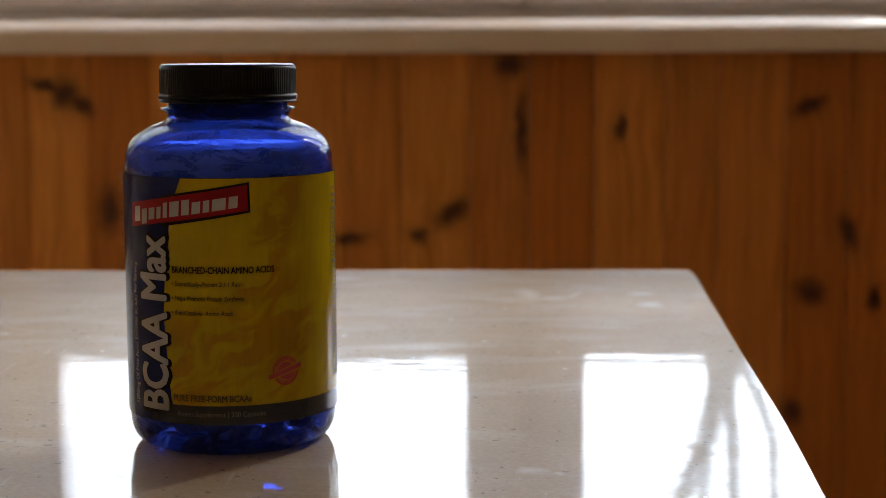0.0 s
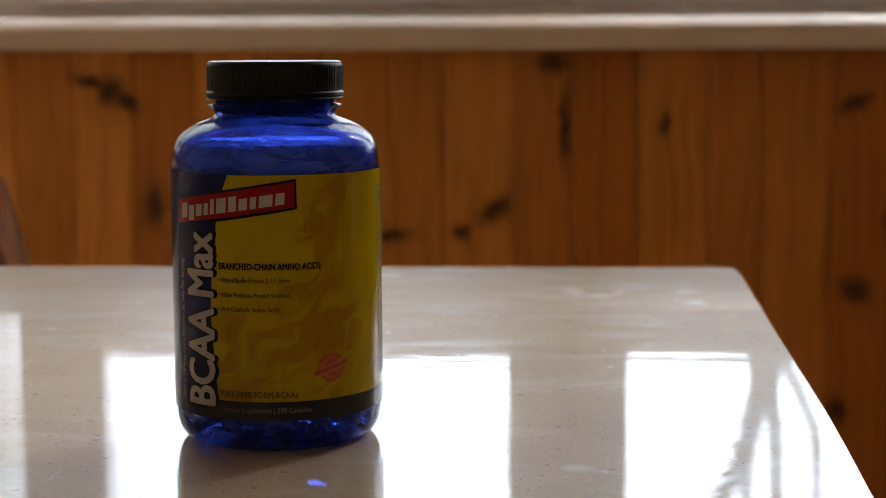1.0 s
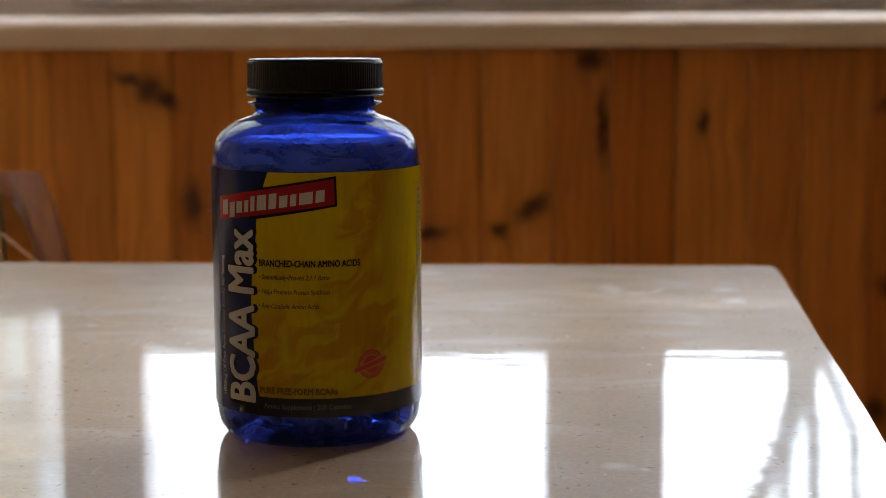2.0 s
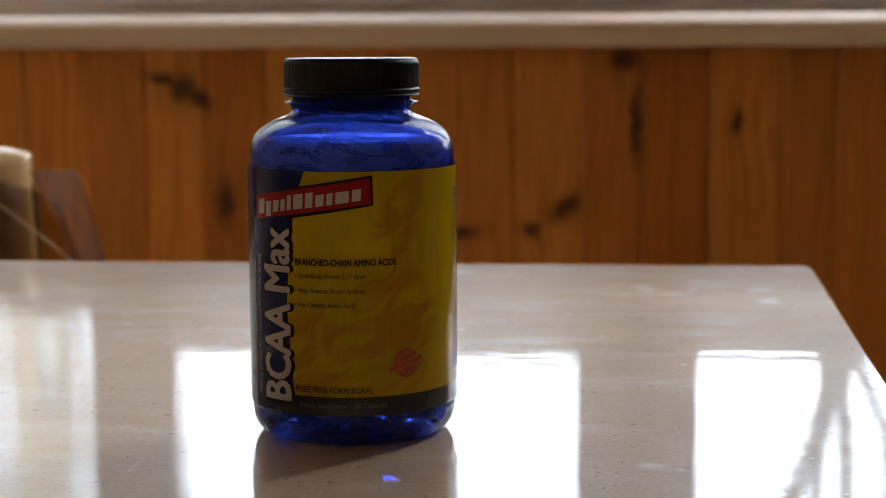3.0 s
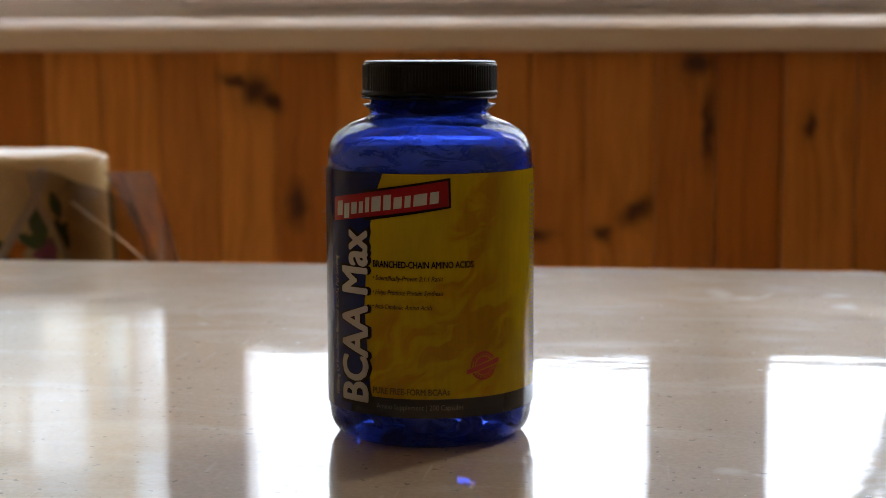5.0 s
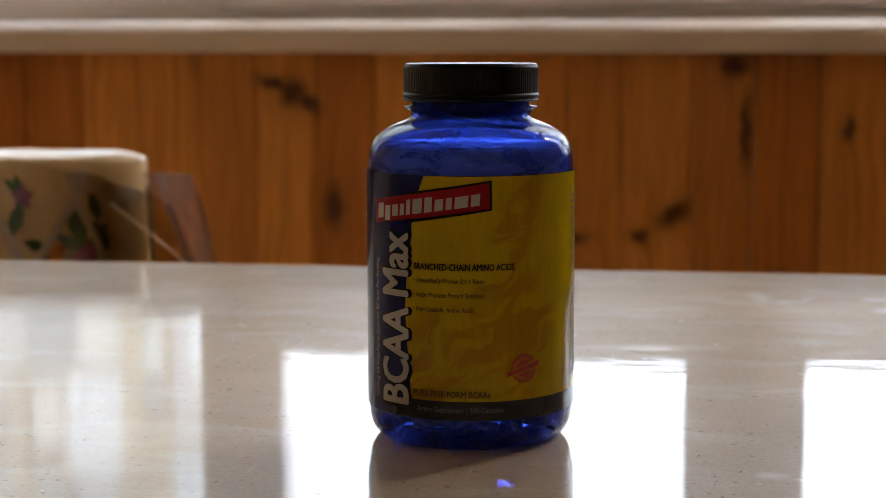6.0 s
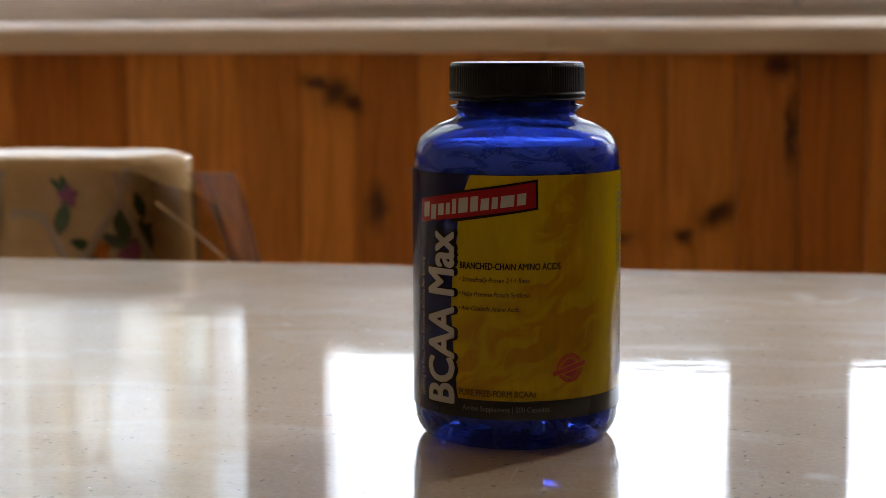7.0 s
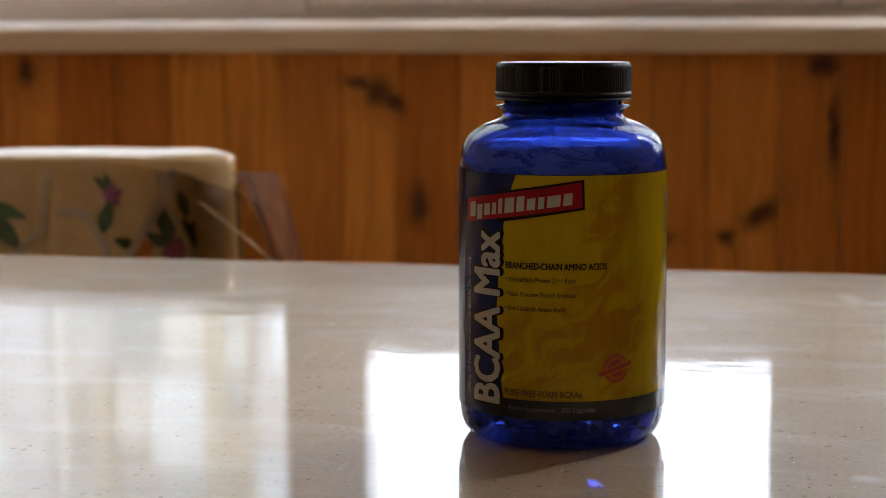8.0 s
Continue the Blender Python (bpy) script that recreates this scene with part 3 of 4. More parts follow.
def label_piece(name, th0, th1, z0, z1, mat, lift, parent, nu=40, nv=24, text=""):
    """A printed field; the limits may be functions of the height and of the angle."""
    def place(u, v):
        z = z0 + (z1 - z0) * v
        a = th0(z) if callable(th0) else th0
        b = th1(z) if callable(th1) else th1
        return wrap(a + (b - a) * u, z, lift)

    def flat(u, v):
        z = z0 + (z1 - z0) * v
        a = th0(z) if callable(th0) else th0
        b = th1(z) if callable(th1) else th1
        return ((a + (b - a) * u) * ARC, z)
    return part(name, sheet(nu, nv, place, flat), mat, parent, text, True)


label = label_piece("label", -83.0, 272.0, LB, LT, NAVY, 0.0, bottle, 180, 60, "navy and yellow printed paper label")


PAPER = plain("pale_label_backing", (0.62, 0.62, 0.60), 0.8, vary=0.15, size=90)
backing = label_piece("label_backing", -83.0, 272.0, LB + 0.0002, LT - 0.0003, PAPER, -0.00018, bottle, 180, 60, "pale paper back of the label")
light_slot(label)
light_slot(backing)


def yellow_left(z):
    zs = (0.0197, 0.0274, 0.0398, 0.0523, 0.0660, 0.0795, 0.0830, 0.0900, 0.0949, 0.1014)
    ds = (-25.9, -27.0, -28.6, -30.0, -28.6, -25.6, -25.6, -23.6, -21.6, -17.9)
    return float(np.interp(z, zs, ds))


label_piece("yellow_field", yellow_left, 128.0, BAND, LT - 0.0002, YELLOW, 0.00010, label, 60, 40, "yellow field with orange flame print")
label_piece("band", -40.0, 128.0, LB, BAND - 0.00005, BLACKBAND, 0.00010, label, 60, 3, "black band along the label's foot")


def banner(name, corners, mat, lift, parent, text=""):
    (a0, z0), (a1, z1), (a2, z2), (a3, z3) = corners

    def place(u, v):
        a = (a0 * (1 - u) + a1 * u) * (1 - v) + (a3 * (1 - u) + a2 * u) * v
        z = (z0 * (1 - u) + z1 * u) * (1 - v) + (z3 * (1 - u) + z2 * u) * v
        return wrap(a, z, lift)
    return part(name, sheet(36, 4, place), mat, parent, text, True)


banner("logo_shadow", ((-30.0, 0.0838), (18.6, 0.0891), (18.2, 0.0999), (-30.0, 0.0948)), INK, 0.00018, label)
logo = banner("logo_banner", ((-55.1, 0.0826), (17.4, 0.0898), (17.0, 0.0989), (-54.3, 0.0914)), RED, 0.00026, label, "red logo banner with pale bars")
# eleven pale bars stand for the lettering of the banner
bars = [(5.2, 0, 0), (4.3, 1, 0), (4.3, 0, 0), (2.8, 0, 0), (2.6, 0, 1), (5.6, 0, 1), (4.3, 0, 1), (4.5, 0, 0), (3.2, 0, 0), (7.0, 0, 0), (4.6, 0, 0)]
at = -51.5
for k, (wd, low, high) in enumerate(bars):
    lo = lambda a: 0.0826 + (a + 55.1) / 72.5 * 0.0072
    tall = 0.0054 if (high or k == 0) else 0.0042
    base = 0.0017 - (0.0012 if low else 0)
    a0, a1 = at, at + wd
    banner("bar", ((a0, lo(a0) + base), (a1, lo(a1) + base), (a1 + 0.4, lo(a1) + base + tall + (0.0012 if low else 0)), (a0 + 0.4, lo(a0) + base + tall + (0.0012 if low else 0))), SILVER, 0.00034, logo)
    at = a1 + 1.5


# ---- lettering on the label ----
def glyphs(text, bold=0.0, shear=0.0):
    cu = bpy.data.curves.new("lettering", "FONT")
    cu.body, cu.offset, cu.shear, cu.resolution_u = text, bold, shear, 3
    ob = new("lettering", cu)
    bpy.context.view_layer.update()
    me = bpy.data.meshes.new_from_object(ob.evaluated_get(bpy.context.evaluated_depsgraph_get()))
    bpy.data.objects.remove(ob)
    bpy.data.curves.remove(cu)
    return me


CAPH = max(v.co.y for v in glyphs("H").vertices)


def lettering(name, text, th0, th1, z0, z1, mat, parent, upright=False, bold=0.0, shear=0.0, lift=0.0003, heavy=0.0):
    """Letters from angle th0 to th1, their capitals from z0 to z1; upright: they run up the bottle, tops towards th0."""
    me = glyphs(text, bold, shear)
    bm = bmesh.new()
    bm.from_mesh(me)
    bpy.data.meshes.remove(me)
    xs = [v.co.x for v in bm.verts]
    x0, x1 = min(xs), max(xs)
    bmesh.ops.triangulate(bm, faces=bm.faces)
    for v in bm.verts:
        u, h = (v.co.x - x0) / (x1 - x0), v.co.y / CAPH
        if upright:
            v.co = Vector(((th1 + (th0 - th1) * h) * ARC, z0 + (z1 - z0) * u, 0))
        else:
            v.co = Vector(((th0 + (th1 - th0) * u) * ARC, z0 + (z1 - z0) * h, 0))
    if heavy:
        first = bm.verts[:] + bm.edges[:] + bm.faces[:]
        for k, (dx, dz) in enumerate(((1, 0), (-1, 0), (0, 1), (0, -1), (0.7, 0.7), (-0.7, 0.7), (0.7, -0.7), (-0.7, -0.7))):
            more = bmesh.ops.duplicate(bm, geom=first)["geom"]
            for v in more:
                if isinstance(v, bmesh.types.BMVert):
                    v.co += Vector((dx * heavy, dz * heavy, 0.000008 * (k + 1)))
    for _ in range(3):
        longer = [e for e in bm.edges if abs(e.verts[0].co.x - e.verts[1].co.x) > 0.0022]
        if not longer:
            break
        bmesh.ops.subdivide_edges(bm, edges=longer, cuts=1)
        bmesh.ops.triangulate(bm, faces=bm.faces)
    for v in bm.verts:
        v.co = wrap(v.co.x / ARC, v.co.y, lift + v.co.z)
    return part(name, bm, mat, parent, "", False)


lettering("title_outline", "BCAA Max", -47.6, -26.6, 0.0168, 0.0808, INK, label, True, heavy=0.0009, lift=0.00018)
lettering("title", "BCAA Max", -46.6, -28.2, 0.0176, 0.0800, SILVER, label, True, heavy=0.0005, lift=0.00034)
lettering("side_line", "1000mg Of Free-Form Essential BCAAs Per Serving", -54.6, -51.3, 0.0182, 0.0698, DIMGREY, label, True)
lettering("heading", "BRANCHED-CHAIN AMINO ACIDS", -23.8, 30.7, 0.0675, 0.0698, INK, label, heavy=0.00008)
lettering("line", "\u2022 Scientifically-Proven 2:1:1 Ratio", -24.0, 14.2, 0.0628, 0.0645, FADED, label, shear=0.25, heavy=0.00004)
lettering("line", "\u2022 Helps Promote Protein Synthesis", -24.2, 14.4, 0.0576, 0.0593, FADED, label, shear=0.25, heavy=0.00004)
lettering("line", "\u2022 Anti-Catabolic Amino Acids", -24.4, 8.6, 0.0524, 0.0541, FADED, label, shear=0.25, heavy=0.00004)
lettering("foot_line", "PURE FREE-FORM BCAAs", -24.4, 17.5, 0.0212, 0.0234, FADED, label, heavy=0.00008)
lettering("band_line", "Amino Supplement | 200 Capsules", -22.4, 24.9, 0.0157, 0.0176, DIMGREY, label)

# round seal: two rings, a filled middle and a slanting strip
SEAL = (36.8, 0.0312)


def seal_ring(r0, r1, name, mat, lift):
    def place(u, v):
        r = r0 + (r1 - r0) * v
        a = 2 * math.pi * u
        return wrap(SEAL[0] + r * math.cos(a) / ARC, SEAL[1] + r * math.sin(a), lift)
    return part(name, sheet(40, 2, place), mat, label, "")


seal_ring(0.0046, 0.0053, "seal_ring", SEALRED, 0.00022)
seal_ring(0.0037, 0.0041, "seal_ring", SEALRED, 0.00022)
seal_ring(0.0001, 0.0033, "seal_middle", SEALRED, 0.00022)
for k in range(22):
    a = 2 * math.pi * k / 22
    if abs(math.sin(a)) > 0.3:
        ca, cz = SEAL[0] + 0.0044 * math.cos(a) / ARC, SEAL[1] + 0.0044 * math.sin(a)
        banner("seal_mark", tuple((ca + dx / ARC, cz + dz) for dx, dz in ((-0.0003, -0.0004), (0.0003, -0.0004), (0.0003, 0.0004), (-0.0003, 0.0004))), SEALRED, 0.00024, label)
banner("seal_gap", ((27.6, 0.0282), (45.6, 0.0313), (45.6, 0.0343), (27.6, 0.0303)), YELLOW, 0.00027, label)
banner("seal_strip", ((26.8, 0.0284), (46.4, 0.0319), (46.4, 0.0338), (26.8, 0.0301)), SEALRED, 0.00031, label)

# boxed small print round the side: bars only
for (a0, z0, a1, z1) in ((76.6, 0.0605, 77.2, 0.0955), (76.6, 0.0950, 100, 0.0954), (76.6, 0.0605, 100, 0.0609)):
    banner("print_rule", ((a0, z0), (a1, z0), (a1, z1), (a0, z1)), FADED, 0.0002, label)
rng = random.Random(5)
z = 0.0932
for k in range(17):
    h = rng.choice((0.0006, 0.0009, 0.0015))
    banner("print_bar", ((79.0, z - h), (79.0 + rng.uniform(8, 19), z - h), (79.0 + rng.uniform(8, 19), z), (79.0, z)), FADED, 0.0002, label)
    z -= h + 0.0010
for k in range(22):
    z = 0.0585 - k * 0.0016
    banner("print_bar", ((78.0, z), (78.0 + rng.uniform(10, 22), z), (96.0, z + 0.0007), (78.0, z + 0.0007)), FADED, 0.0002, label)

# frayed seam of the label on the side
bm = bmesh.new()
for k in range(26):
    z0 = rng.uniform(LB + 0.03, LT)
    p = [wrap(-80 + rng.uniform(-4, 2), z0, 0.0001)]
    for j in range(4):
        p.append(p[-1] + Vector((-rng.uniform(0.0001, 0.0004), rng.uniform(-0.0003, 0.0003), rng.uniform(-0.0005, 0.0005))))
    t = tube(p, [0.00006] * 5, 4)
    me = bpy.data.meshes.new("tmp")
    t.to_mesh(me)
    t.free()
    bm.from_mesh(me)
    bpy.data.meshes.remove(me)
part("frayed_edge", bm, SILVER, label, "pale frayed paper fibres")
p = [Vector((-0.0390, -0.004, 0.0995))]
for k in range(14):
    a = k * 0.55
    p.append(Vector((-0.0392 - 0.0012 * abs(math.sin(a * 0.5)) - 0.0004 * k / 14, -0.004, 0.0995 + 0.0022 * math.sin(a) * (1 - k / 40))))
part("loose_fibre", tube(p, [0.00005] * 15, 5), SILVER, label, "thin curled loose fibre")

# ---- chair with a printed oilcloth cover, behind the table ----
chair = thing("covered_chair", pose(-0.5675, 0.656, 0), "chair with glossy cream floral oilcloth cover behind the stone table", "chair")
# chair coordinates: x along the back, y away from the table
CW, CT = 0.230, TOP + 0.060


def cover_point(u, v):
    """u runs along the back, v from the foot of the front over the top to the foot of the rear."""
    x = -CW + 2 * CW * u
    end = max(0.0, (abs(x) - (CW - 0.07)) / 0.07)
    top = CT - 0.001 + 0.0012 * math.sin(u * 9 + 0.8) + 0.002 * end - 0.030 * max(0.0, end - 0.55) ** 2
    d = 0.036 * math.sqrt(max(0.0009, 1 - end ** 2))
    if v < 0.42:
        h = v / 0.42
        z = top - 0.34 * (1 - h) - 0.012
        y = -d
    elif v > 0.58:
        h = (1 - v) / 0.42
        z = top - 0.34 * (1 - h) - 0.012
        y = d
    else:
        a = (v - 0.42) / 0.16 * math.pi
        z = top - 0.012 + 0.012 * math.sin(a)
        y = -d * math.cos(a)
        h = 1.0
    hang = 1 - h
    fold = 0.010 * math.sin(x * 62 + 1.1) + 0.006 * math.sin(x * 117 + 3 * z)
    side = -1 if v < 0.5 else 1
    y += side * (hang ** 0.6 * 1.1 * fold + 0.03 * hang)
    y += side * 0.003 * math.sin(x * 90 + z * 40) * (1 if h < 0.97 else 0)
    x += 0.02 * hang * (1 if x > 0 else -1) * abs(x) / CW
    return Vector((x, y, z))


bm = sheet(150, 70, cover_point)
cover = part("cover", bm, CLOTH, chair, "glossy cream oilcloth with printed flowers", True)
sol = cover.modifiers.new("thickness", "SOLIDIFY")
sol.thickness, sol.offset = 0.0012, -1.0
part("backrest", box(-CW + 0.02, CW - 0.02, -0.022, 0.022, 0.50, CT - 0.025, 0.015, 3), DARKWOOD, chair)
part("seat", box(-0.20, 0.20, -0.42, 0.03, 0.43, 0.47, 0.012, 3), DARKWOOD, chair)
for x in (-0.175, 0.175):
    part("leg", box(x - 0.018, x + 0.018, -0.40, -0.364, 0.0, 0.4295, 0.004), DARKWOOD, chair)
    part("leg", box(x - 0.018, x + 0.018, -0.012, 0.024, 0.0, 0.4295, 0.004), DARKWOOD, chair)
    part("post", box(x - 0.016, x + 0.016, -0.012, 0.02, 0.4705, 0.50, 0.003), DARKWOOD, chair)


def film_point(u, v):
    """The clear side flap, falling off the end of the back."""
    x = CW - 0.085 + (0.113 + 0.062 * v ** 0.8) * u
    z = CT - 0.009 - 0.034 * u * u - 0.145 * v
    y = -0.058 - 0.040 * v ** 0.6 + 0.05 * u * u + 0.010 * math.sin(5 * v + 4 * u) + 0.006 * math.sin(17 * u + 3 * v)
    return Vector((x, y, z))


flap = part("clear_flap", sheet(24, 30, film_point, lambda u, v: (u, v)), FILM, cover, "clear plastic side flap")
flap.data.polygons.foreach_set("use_smooth", [True] * len(flap.data.polygons))



def side_point(u, v):
    """A tinted film added across the end of the cover to dim its light."""
    x = CW + 0.010 + 0.052 * v ** 0.8 + 0.006 * math.sin(9 * u + 4 * v)
    return Vector((x, -0.045 + 0.115 * u, CT - 0.014 - 0.010 * u - 0.150 * v))


part("clear_flap", sheet(16, 24, side_point, lambda u, v: (0.85 + 0.15 * v, u)), FILM, cover, "tinted film added at the cover's end to dim it", True)

GREEN = plain("green_leaf_print", (0.04, 0.10, 0.03), 0.25, vary=0.3, size=60, coat=0.6)
PINK = plain("purple_flower_print", (0.30, 0.07, 0.20), 0.25, vary=0.3, size=60, coat=0.6)
ORANGE = plain("orange_flower_print", (0.60, 0.20, 0.03), 0.25, vary=0.3, size=60, coat=0.6)
# pale colour for the sheen on the cloth's creases
SHEEN = plain("pale_crease_sheen", (0.56, 0.46, 0.38), 0.2, vary=0.1, size=60, coat=0.7)


def on_cover(x, z):
    """The front of the cover at x along the back, height z."""
    x, z = 1.123 * x, TOP + 1.112 * (z - TOP) + 0.0038
    u = (x + CW) / (2 * CW)
    h = 1 - (CT - 0.012 - z) / 0.34
    q = cover_point(min(max(u, 0), 1), 0.42 * min(max(h, 0), 0.999))
    return Vector((x, q.y - 0.0022, q.z))


def petal(name, x, z, length, width, spin, mat):
    """A printed leaf or petal, lying on the cloth."""
    def place(u, v):
        a, w = u * length, (v - 0.5) * width * math.sin(math.pi * min(max(u * 0.9 + 0.05, 0), 1))
        return on_cover(x + a * math.cos(spin) - w * math.sin(spin), z + a * math.sin(spin) + w * math.cos(spin))
    part(name, sheet(6, 3, place), mat, cover)


def flower(x, z, size, mat, n, leafs):
    for k in range(n):
        petal("petal", x, z, size, size * 0.75, 2 * math.pi * k / n + 0.3, mat)
    for a, l in leafs:
        petal("leaf", x + 0.4 * size * math.cos(a), z + 0.4 * size * math.sin(a), l, l * 0.42, a, GREEN)


# flowers on the visible end of the cover
ZC = TOP
flower(0.127, ZC + 0.020, 0.009, PINK, 5, [(2.4, 0.014), (4.4, 0.026), (1.9, 0.012)])
flower(0.172, ZC - 0.018, 0.010, PINK, 6, [(1.0, 0.02), (1.9, 0.03), (2.6, 0.02)])
flower(0.150, ZC - 0.017, 0.009, ORANGE, 5, [(2.9, 0.02), (4.0, 0.02), (0.6, 0.014)])
petal("leaf", 0.180, ZC + 0.004, 0.020, 0.008, 1.9, GREEN)
petal("leaf", 0.186, ZC - 0.016, 0.022, 0.009, 2.0, GREEN)
flower(0.033, ZC + 0.030, 0.009, ORANGE, 5, [])
for a, l in ((-0.4, 0.034), (-1.2, 0.03), (-1.7, 0.05), (-2.4, 0.03), (-0.9, 0.045)):
    petal("leaf", 0.030, ZC + 0.016, l, l * 0.3, a, GREEN)
flower(-0.07, ZC + 0.0, 0.011, PINK, 6, [(0.4, 0.03), (2.2, 0.03), (4.0, 0.03)])
flower(-0.15, ZC - 0.01, 0.010, ORANGE, 5, [(0.4, 0.03), (2.2, 0.03), (4.5, 0.03)])


def sheen_strip(points, width):
    """A crease of the glossy cloth, its sheen painted as a pale strip along points of its front."""
    pts = curve_through(points, 8)

    def place(u, v):
        k = u * (len(pts) - 1)
        i = min(int(k), len(pts) - 2)
        a, b = Vector(pts[i]), Vector(pts[i + 1])
        c = a.lerp(b, k - i)
        n = Vector((-(b - a).y, (b - a).x)).normalized() * width * (v - 0.5)
        q = on_cover(c.x + n.x, c.y + n.y)
        return q + Vector((0, -0.0014 * math.sin(math.pi * v), 0))
    part("crease", sheet(24, 4, place), SHEEN, cover)


sheen_strip([(0.134, ZC - 0.030), (0.150, ZC - 0.005), (0.163, ZC + 0.018), (0.169, ZC + 0.040)], 0.0065)
sheen_strip([(0.160, ZC + 0.036), (0.166, ZC + 0.014), (0.176, ZC - 0.004), (0.186, ZC - 0.024)], 0.005)
sheen_strip([(0.088, ZC + 0.008), (0.107, ZC + 0.006), (0.118, ZC - 0.012), (0.127, ZC - 0.034)], 0.006)
sheen_strip([(0.050, ZC - 0.034), (0.060, ZC - 0.016), (0.076, ZC - 0.004), (0.080, ZC + 0.038)], 0.005)

part("crease", tube([(0.225, -0.074, CT - 0.034), (0.242, -0.076, CT - 0.046), (0.262, -0.074, CT - 0.062), (0.286, -0.068, CT - 0.084)], [0.0007, 0.0010, 0.0010, 0.0007], 6), CLOTH, cover, "", True)

# ---- outside the window ----
LAWN = plain("dry_grass_ground", (0.24, 0.22, 0.15), 0.95, vary=0.3, size=2)
RENDERW = plain("pale_house_render", (0.72, 0.70, 0.67), 0.9, vary=0.06, size=2)
ROOF = plain("grey_roof_sheet", (0.35, 0.34, 0.34), 0.6, vary=0.15, size=6)
TRIM = plain("beige_trim_paint", (0.62, 0.52, 0.39), 0.7, vary=0.1, size=6)
BARK = plain("grey_brown_bark", (0.18, 0.15, 0.115), 0.9, vary=0.3, size=12, bump=0.6)
# window panes: the reflected sky is put into the white colour
SKYPANE = plain("white_sky_pane", (0.93, 0.94, 0.96), 0.2, vary=0.02, size=3)
GREYPANEL = plain("grey_house_panel", (0.48, 0.48, 0.465), 0.6, vary=0.1, size=3)
MAUVE = plain("pale_mauve_render", (0.78, 0.745, 0.755), 0.8, vary=0.05, size=3)
CREAM = plain("cream_house_paint", (0.86, 0.82, 0.76), 0.7, vary=0.06, size=3)
PALEPANE = plain("pale_house_window", (0.78, 0.79, 0.745), 0.6, vary=0.08, size=3)
DARKPANE = plain("dull_house_window", (0.48, 0.48, 0.465), 0.6, vary=0.1, size=3)

tagged(finish("ground", box(-400, 400, -400, 800, -0.6, -0.35), LAWN), "dry grassy ground outside the window", "ground", kind="structure")
house = thing("house", pose(-6.15, 9.5, -0.81, 0, 0, 10), "pale rendered house with beige trim seen outside the window", "house")
part("wall", box(-4.0, 3.235, 0.0, 5.0, 0.0, 5.2), RENDERW, house)
part("roof", box(-4.3, 3.25, -0.4, 5.4, 5.2, 5.4, 0.02), ROOF, house)
for x0, x1, z0, z1, out, mat, nm in ((1.34, 1.62, 2.6, 5.0, 0.03, MAUVE, "panel"), (1.70, 1.76, 2.6, 5.0, 0.05, CREAM, "pilaster"), (1.82, 1.845, 3.70, 4.26, 0.05, TRIM, "trim"),
                                     (1.96, 2.05, 3.63, 5.0, 0.09, TRIM, "pilaster"), (2.07, 2.27, 3.68, 4.12, 0.03, CREAM, "panel"), (2.27, 2.30, 3.60, 5.0, 0.05, TRIM, "trim"),
                                     (2.39, 2.66, 2.6, 3.54, 0.03, CREAM, "panel"), (2.67, 2.79, 2.6, 5.0, 0.09, TRIM, "pilaster"), (2.79, 2.97, 3.92, 5.0, 0.06, TRIM, "panel"),
                                     (2.98, 3.08, 2.6, 3.90, 0.03, MAUVE, "panel"), (2.08, 2.26, 4.20, 4.24, 0.10, TRIM, "trim"), (2.94, 2.97, 2.6, 3.9, 0.07, TRIM, "trim"),
                                     (0.55, 0.70, 0.0, 5.2, 0.09, TRIM, "pilaster"), (-1.2, -1.05, 0.0, 5.2, 0.09, TRIM, "pilaster")):
    part(nm, box(x0, x1, -out, 0.02, z0, z1), mat, house)
for x0, x1, z0, z1, mat, text in ((2.05, 2.38, 2.7, 3.61, DARKPANE, "dull grey window pane"), (2.30, 2.66, 3.62, 4.22, SKYPANE, "window pane painted white for the sky's reflection"), (2.80, 2.94, 3.27, 3.62, PALEPANE, "pale window pane"),
                                  (2.80, 2.94, 3.63, 3.90, GREYPANEL, "grey window pane"), (3.09, 3.21, 2.7, 3.60, SKYPANE, "window pane painted white for the sky's reflection"), (2.98, 3.20, 4.14, 4.9, SKYPANE, "window pane painted white for the sky's reflection"),
                                  (1.28, 1.38, 3.99, 4.9, SKYPANE, "window pane painted white for the sky's reflection"), (-0.8, 0.2, 2.2, 3.6, DARKPANE, "dull grey window pane"), (-3.0, -1.8, 2.2, 3.6, DARKPANE, "dull grey window pane")):
    wdw = part("window", box(x0, x1, -0.045, 0.02, z0, z1), mat, house, text)
    for a, b in ((x0 - 0.012, x0 - 0.001), (x1 + 0.001, x1 + 0.012)):
        part("window_frame", box(a, b, -0.06, 0.02, z0, z1), CREAM, wdw)


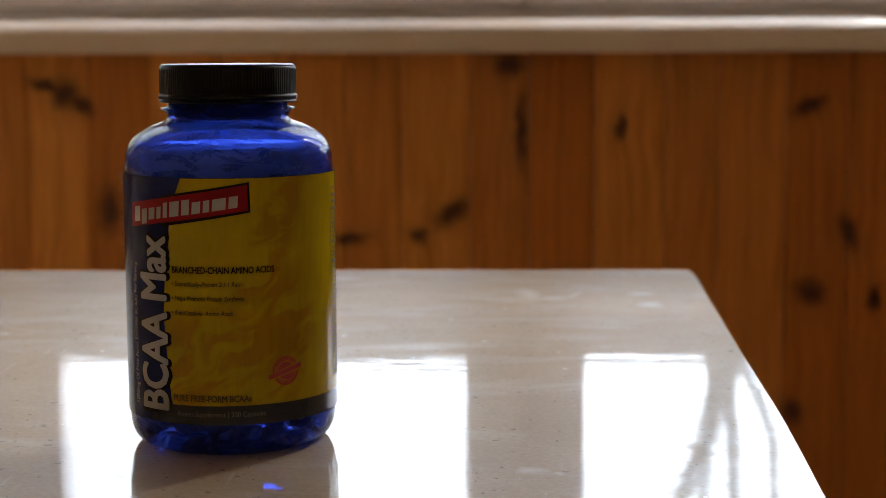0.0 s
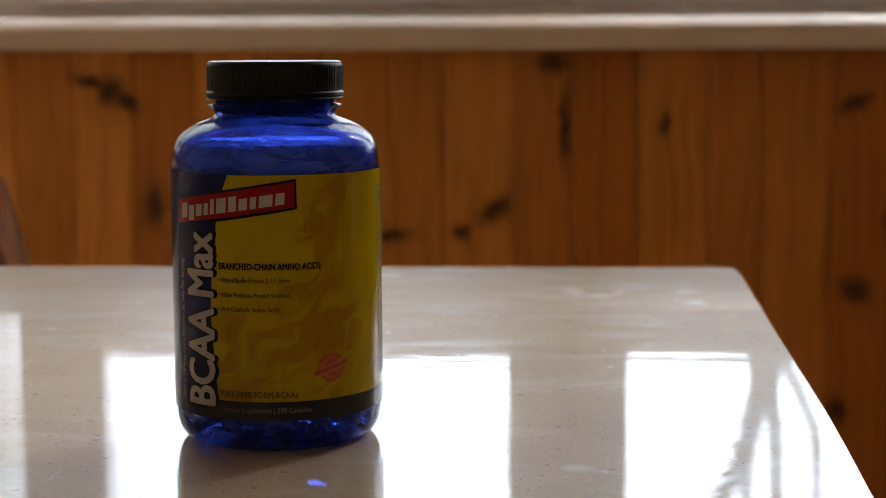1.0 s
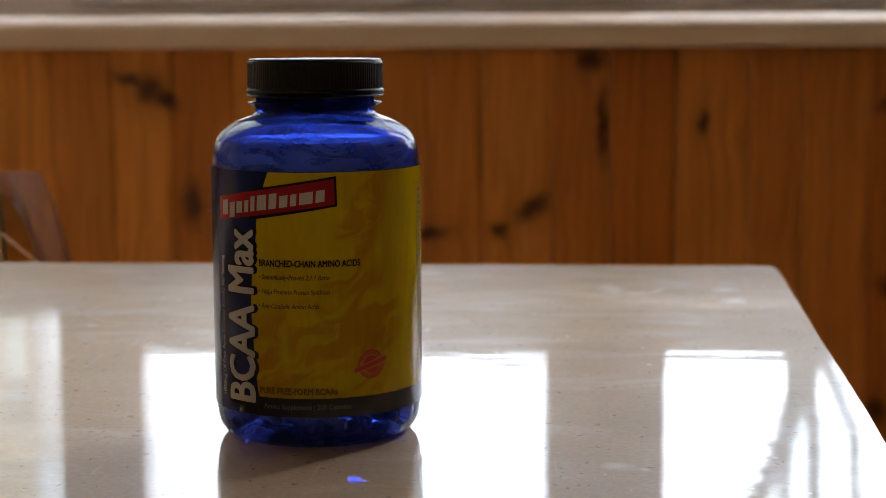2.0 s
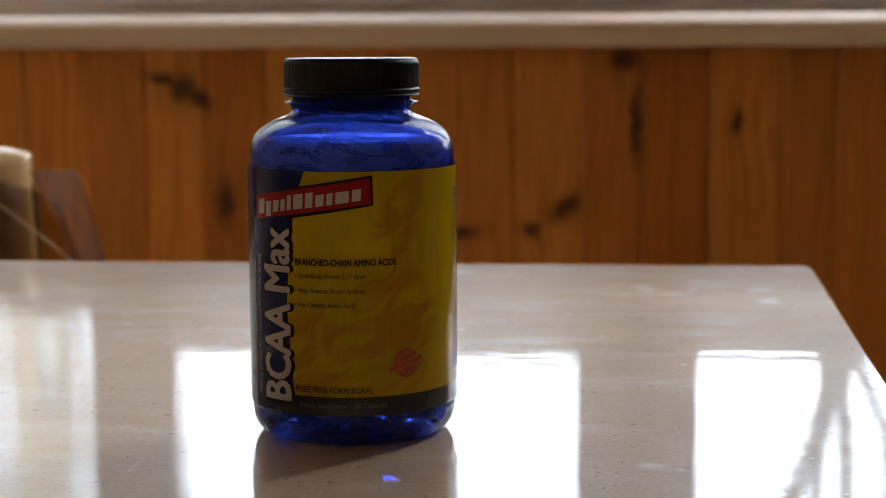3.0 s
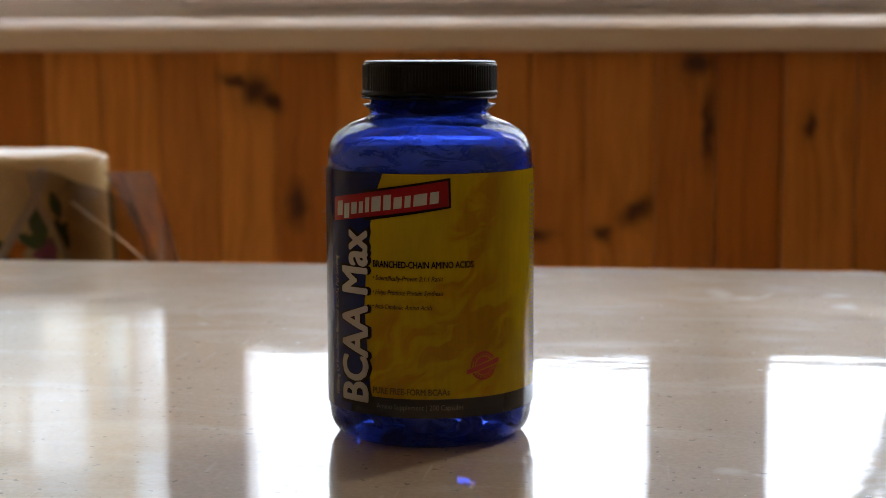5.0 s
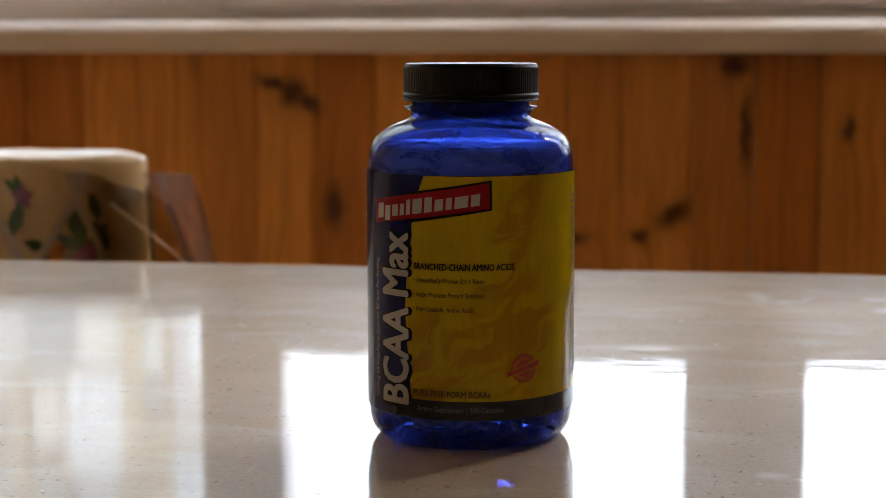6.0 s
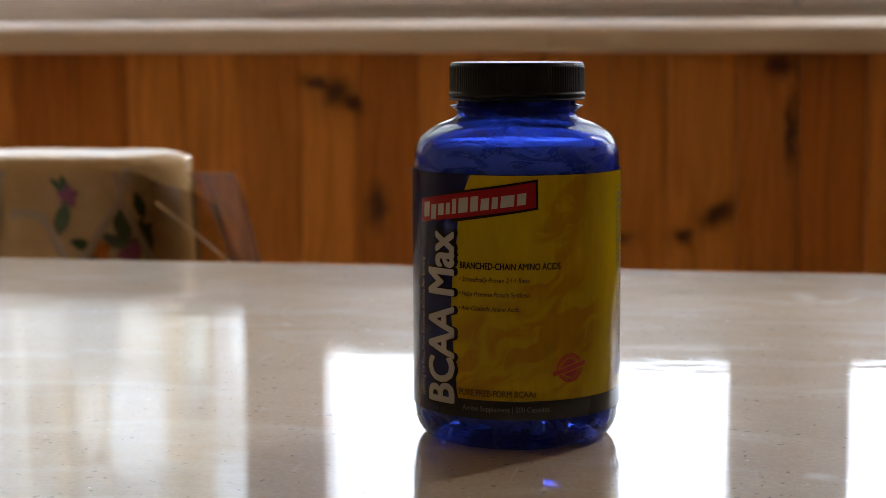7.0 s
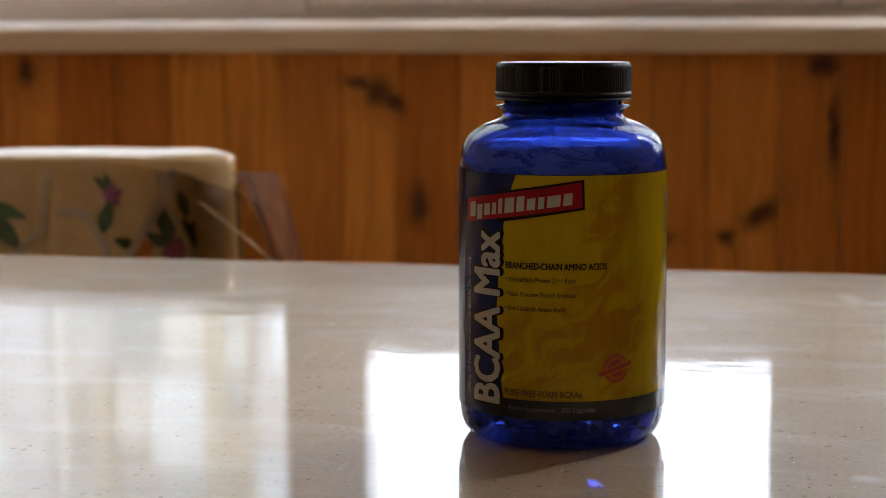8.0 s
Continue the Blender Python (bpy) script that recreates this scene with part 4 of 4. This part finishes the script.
tree = thing("tree", pose(0.925, 5.2, -0.60), "bare leafless forked tree with a dark trunk outside the window", "tree")
part("trunk", tube([(0, 0, 0), (0.02, 0.01, 0.9), (-0.01, 0, 1.7), (0, 0, 2.3), (0.0, 0, 2.5)], [0.09, 0.08, 0.07, 0.062, 0.05], 10), BARK, tree, "", True)
for line, r0, r1 in (([(-0.005, 0, 2.42), (-0.05, 0.01, 2.60), (-0.12, 0.0, 2.78), (-0.20, 0.02, 2.98), (-0.27, 0.0, 3.3), (-0.30, 0.03, 3.8)], 0.046, 0.018),
                     ([(0.015, 0, 2.42), (0.042, 0.0, 2.58), (0.050, 0.01, 2.80), (0.058, 0.0, 3.1), (0.09, 0.02, 3.5), (0.08, 0.0, 4.0)], 0.028, 0.012),
                     ([(-0.05, 0.01, 2.60), (-0.045, 0.02, 2.72), (-0.06, 0.0, 2.9), (-0.05, 0.0, 3.2), (-0.09, 0.0, 3.5)], 0.02, 0.009),
                     ([(0.02, 0.0, 2.25), (0.13, 0.02, 2.46), (0.18, 0.0, 2.60), (0.19, 0.0, 2.9), (0.20, 0.0, 3.4)], 0.024, 0.014),
                     ([(-0.12, 0.0, 2.78), (-0.21, 0.05, 2.86), (-0.30, 0.06, 3.0), (-0.36, 0.05, 3.3)], 0.018, 0.008)):
    part("limb", tube(line, [r0 + (r1 - r0) * k / (len(line) - 1) for k in range(len(line))], 8), BARK, tree, "", True)

# ---- pine boards of the window wall ----
EDGES = [-0.8043, -0.7267, -0.6545, -0.5825, -0.5079, -0.4342, -0.3632, -0.2890, -0.2057, -0.1239, -0.0594, 0.0050, 0.0830, 0.1517, 0.2275, 0.3082, 0.3686, 0.4450, 0.5155, 0.5878]
TONES = [0.62, 0.7, 1.12, 1.1, 0.85, 1.1, 0.72, 1.15, 1.1, 1.0, 0.9, 1.05, 0.76, 0.64, 0.95, 0.8, 0.85, 0.62, 0.62]
rng = random.Random(11)
while EDGES[0] > -2.1:
    EDGES.insert(0, EDGES[0] - rng.uniform(0.070, 0.078))
    TONES.insert(0, rng.uniform(0.7, 1.1))
while EDGES[-1] < 1.65:
    EDGES.append(EDGES[-1] + rng.uniform(0.070, 0.078))
    TONES.append(rng.uniform(0.7, 1.1))
for x0, x1, tone in zip(EDGES, EDGES[1:], TONES):
    bm = bmesh.new()
    lay = bm.loops.layers.uv.new("UVMap")
    g, c = 0.0005, 0.0045
    line = [(x0 + g, 0.0125), (x0 + g, 0.0022), (x0 + g + c * 0.5, 0.0008), (x0 + g + c, 0.0), (x1 - g - c, 0.0), (x1 - g - c * 0.5, 0.0008), (x1 - g, 0.0022), (x1 - g, 0.0125)]
    lo = [bm.verts.new((x, y, -0.748)) for x, y in line]
    hi = [bm.verts.new((x, y, 0.1250)) for x, y in line]
    for k in range(len(line)):
        j = (k + 1) % len(line)
        fc = bm.faces.new((lo[k], lo[j], hi[j], hi[k]))
        for lp in fc.loops:
            lp[lay].uv = (lp.vert.co.x, lp.vert.co.z)
    bm.faces.new(hi)
    bm.faces.new(lo)
    board = part("board", bm, PINE, north)
    red = 0.75 if tone < 0.75 else 1.0
    board.color = (0.74 * (0.3 + 0.7 * tone), 0.30 * tone * (0.85 + 0.15 * red), 0.058 * tone * red, 1)
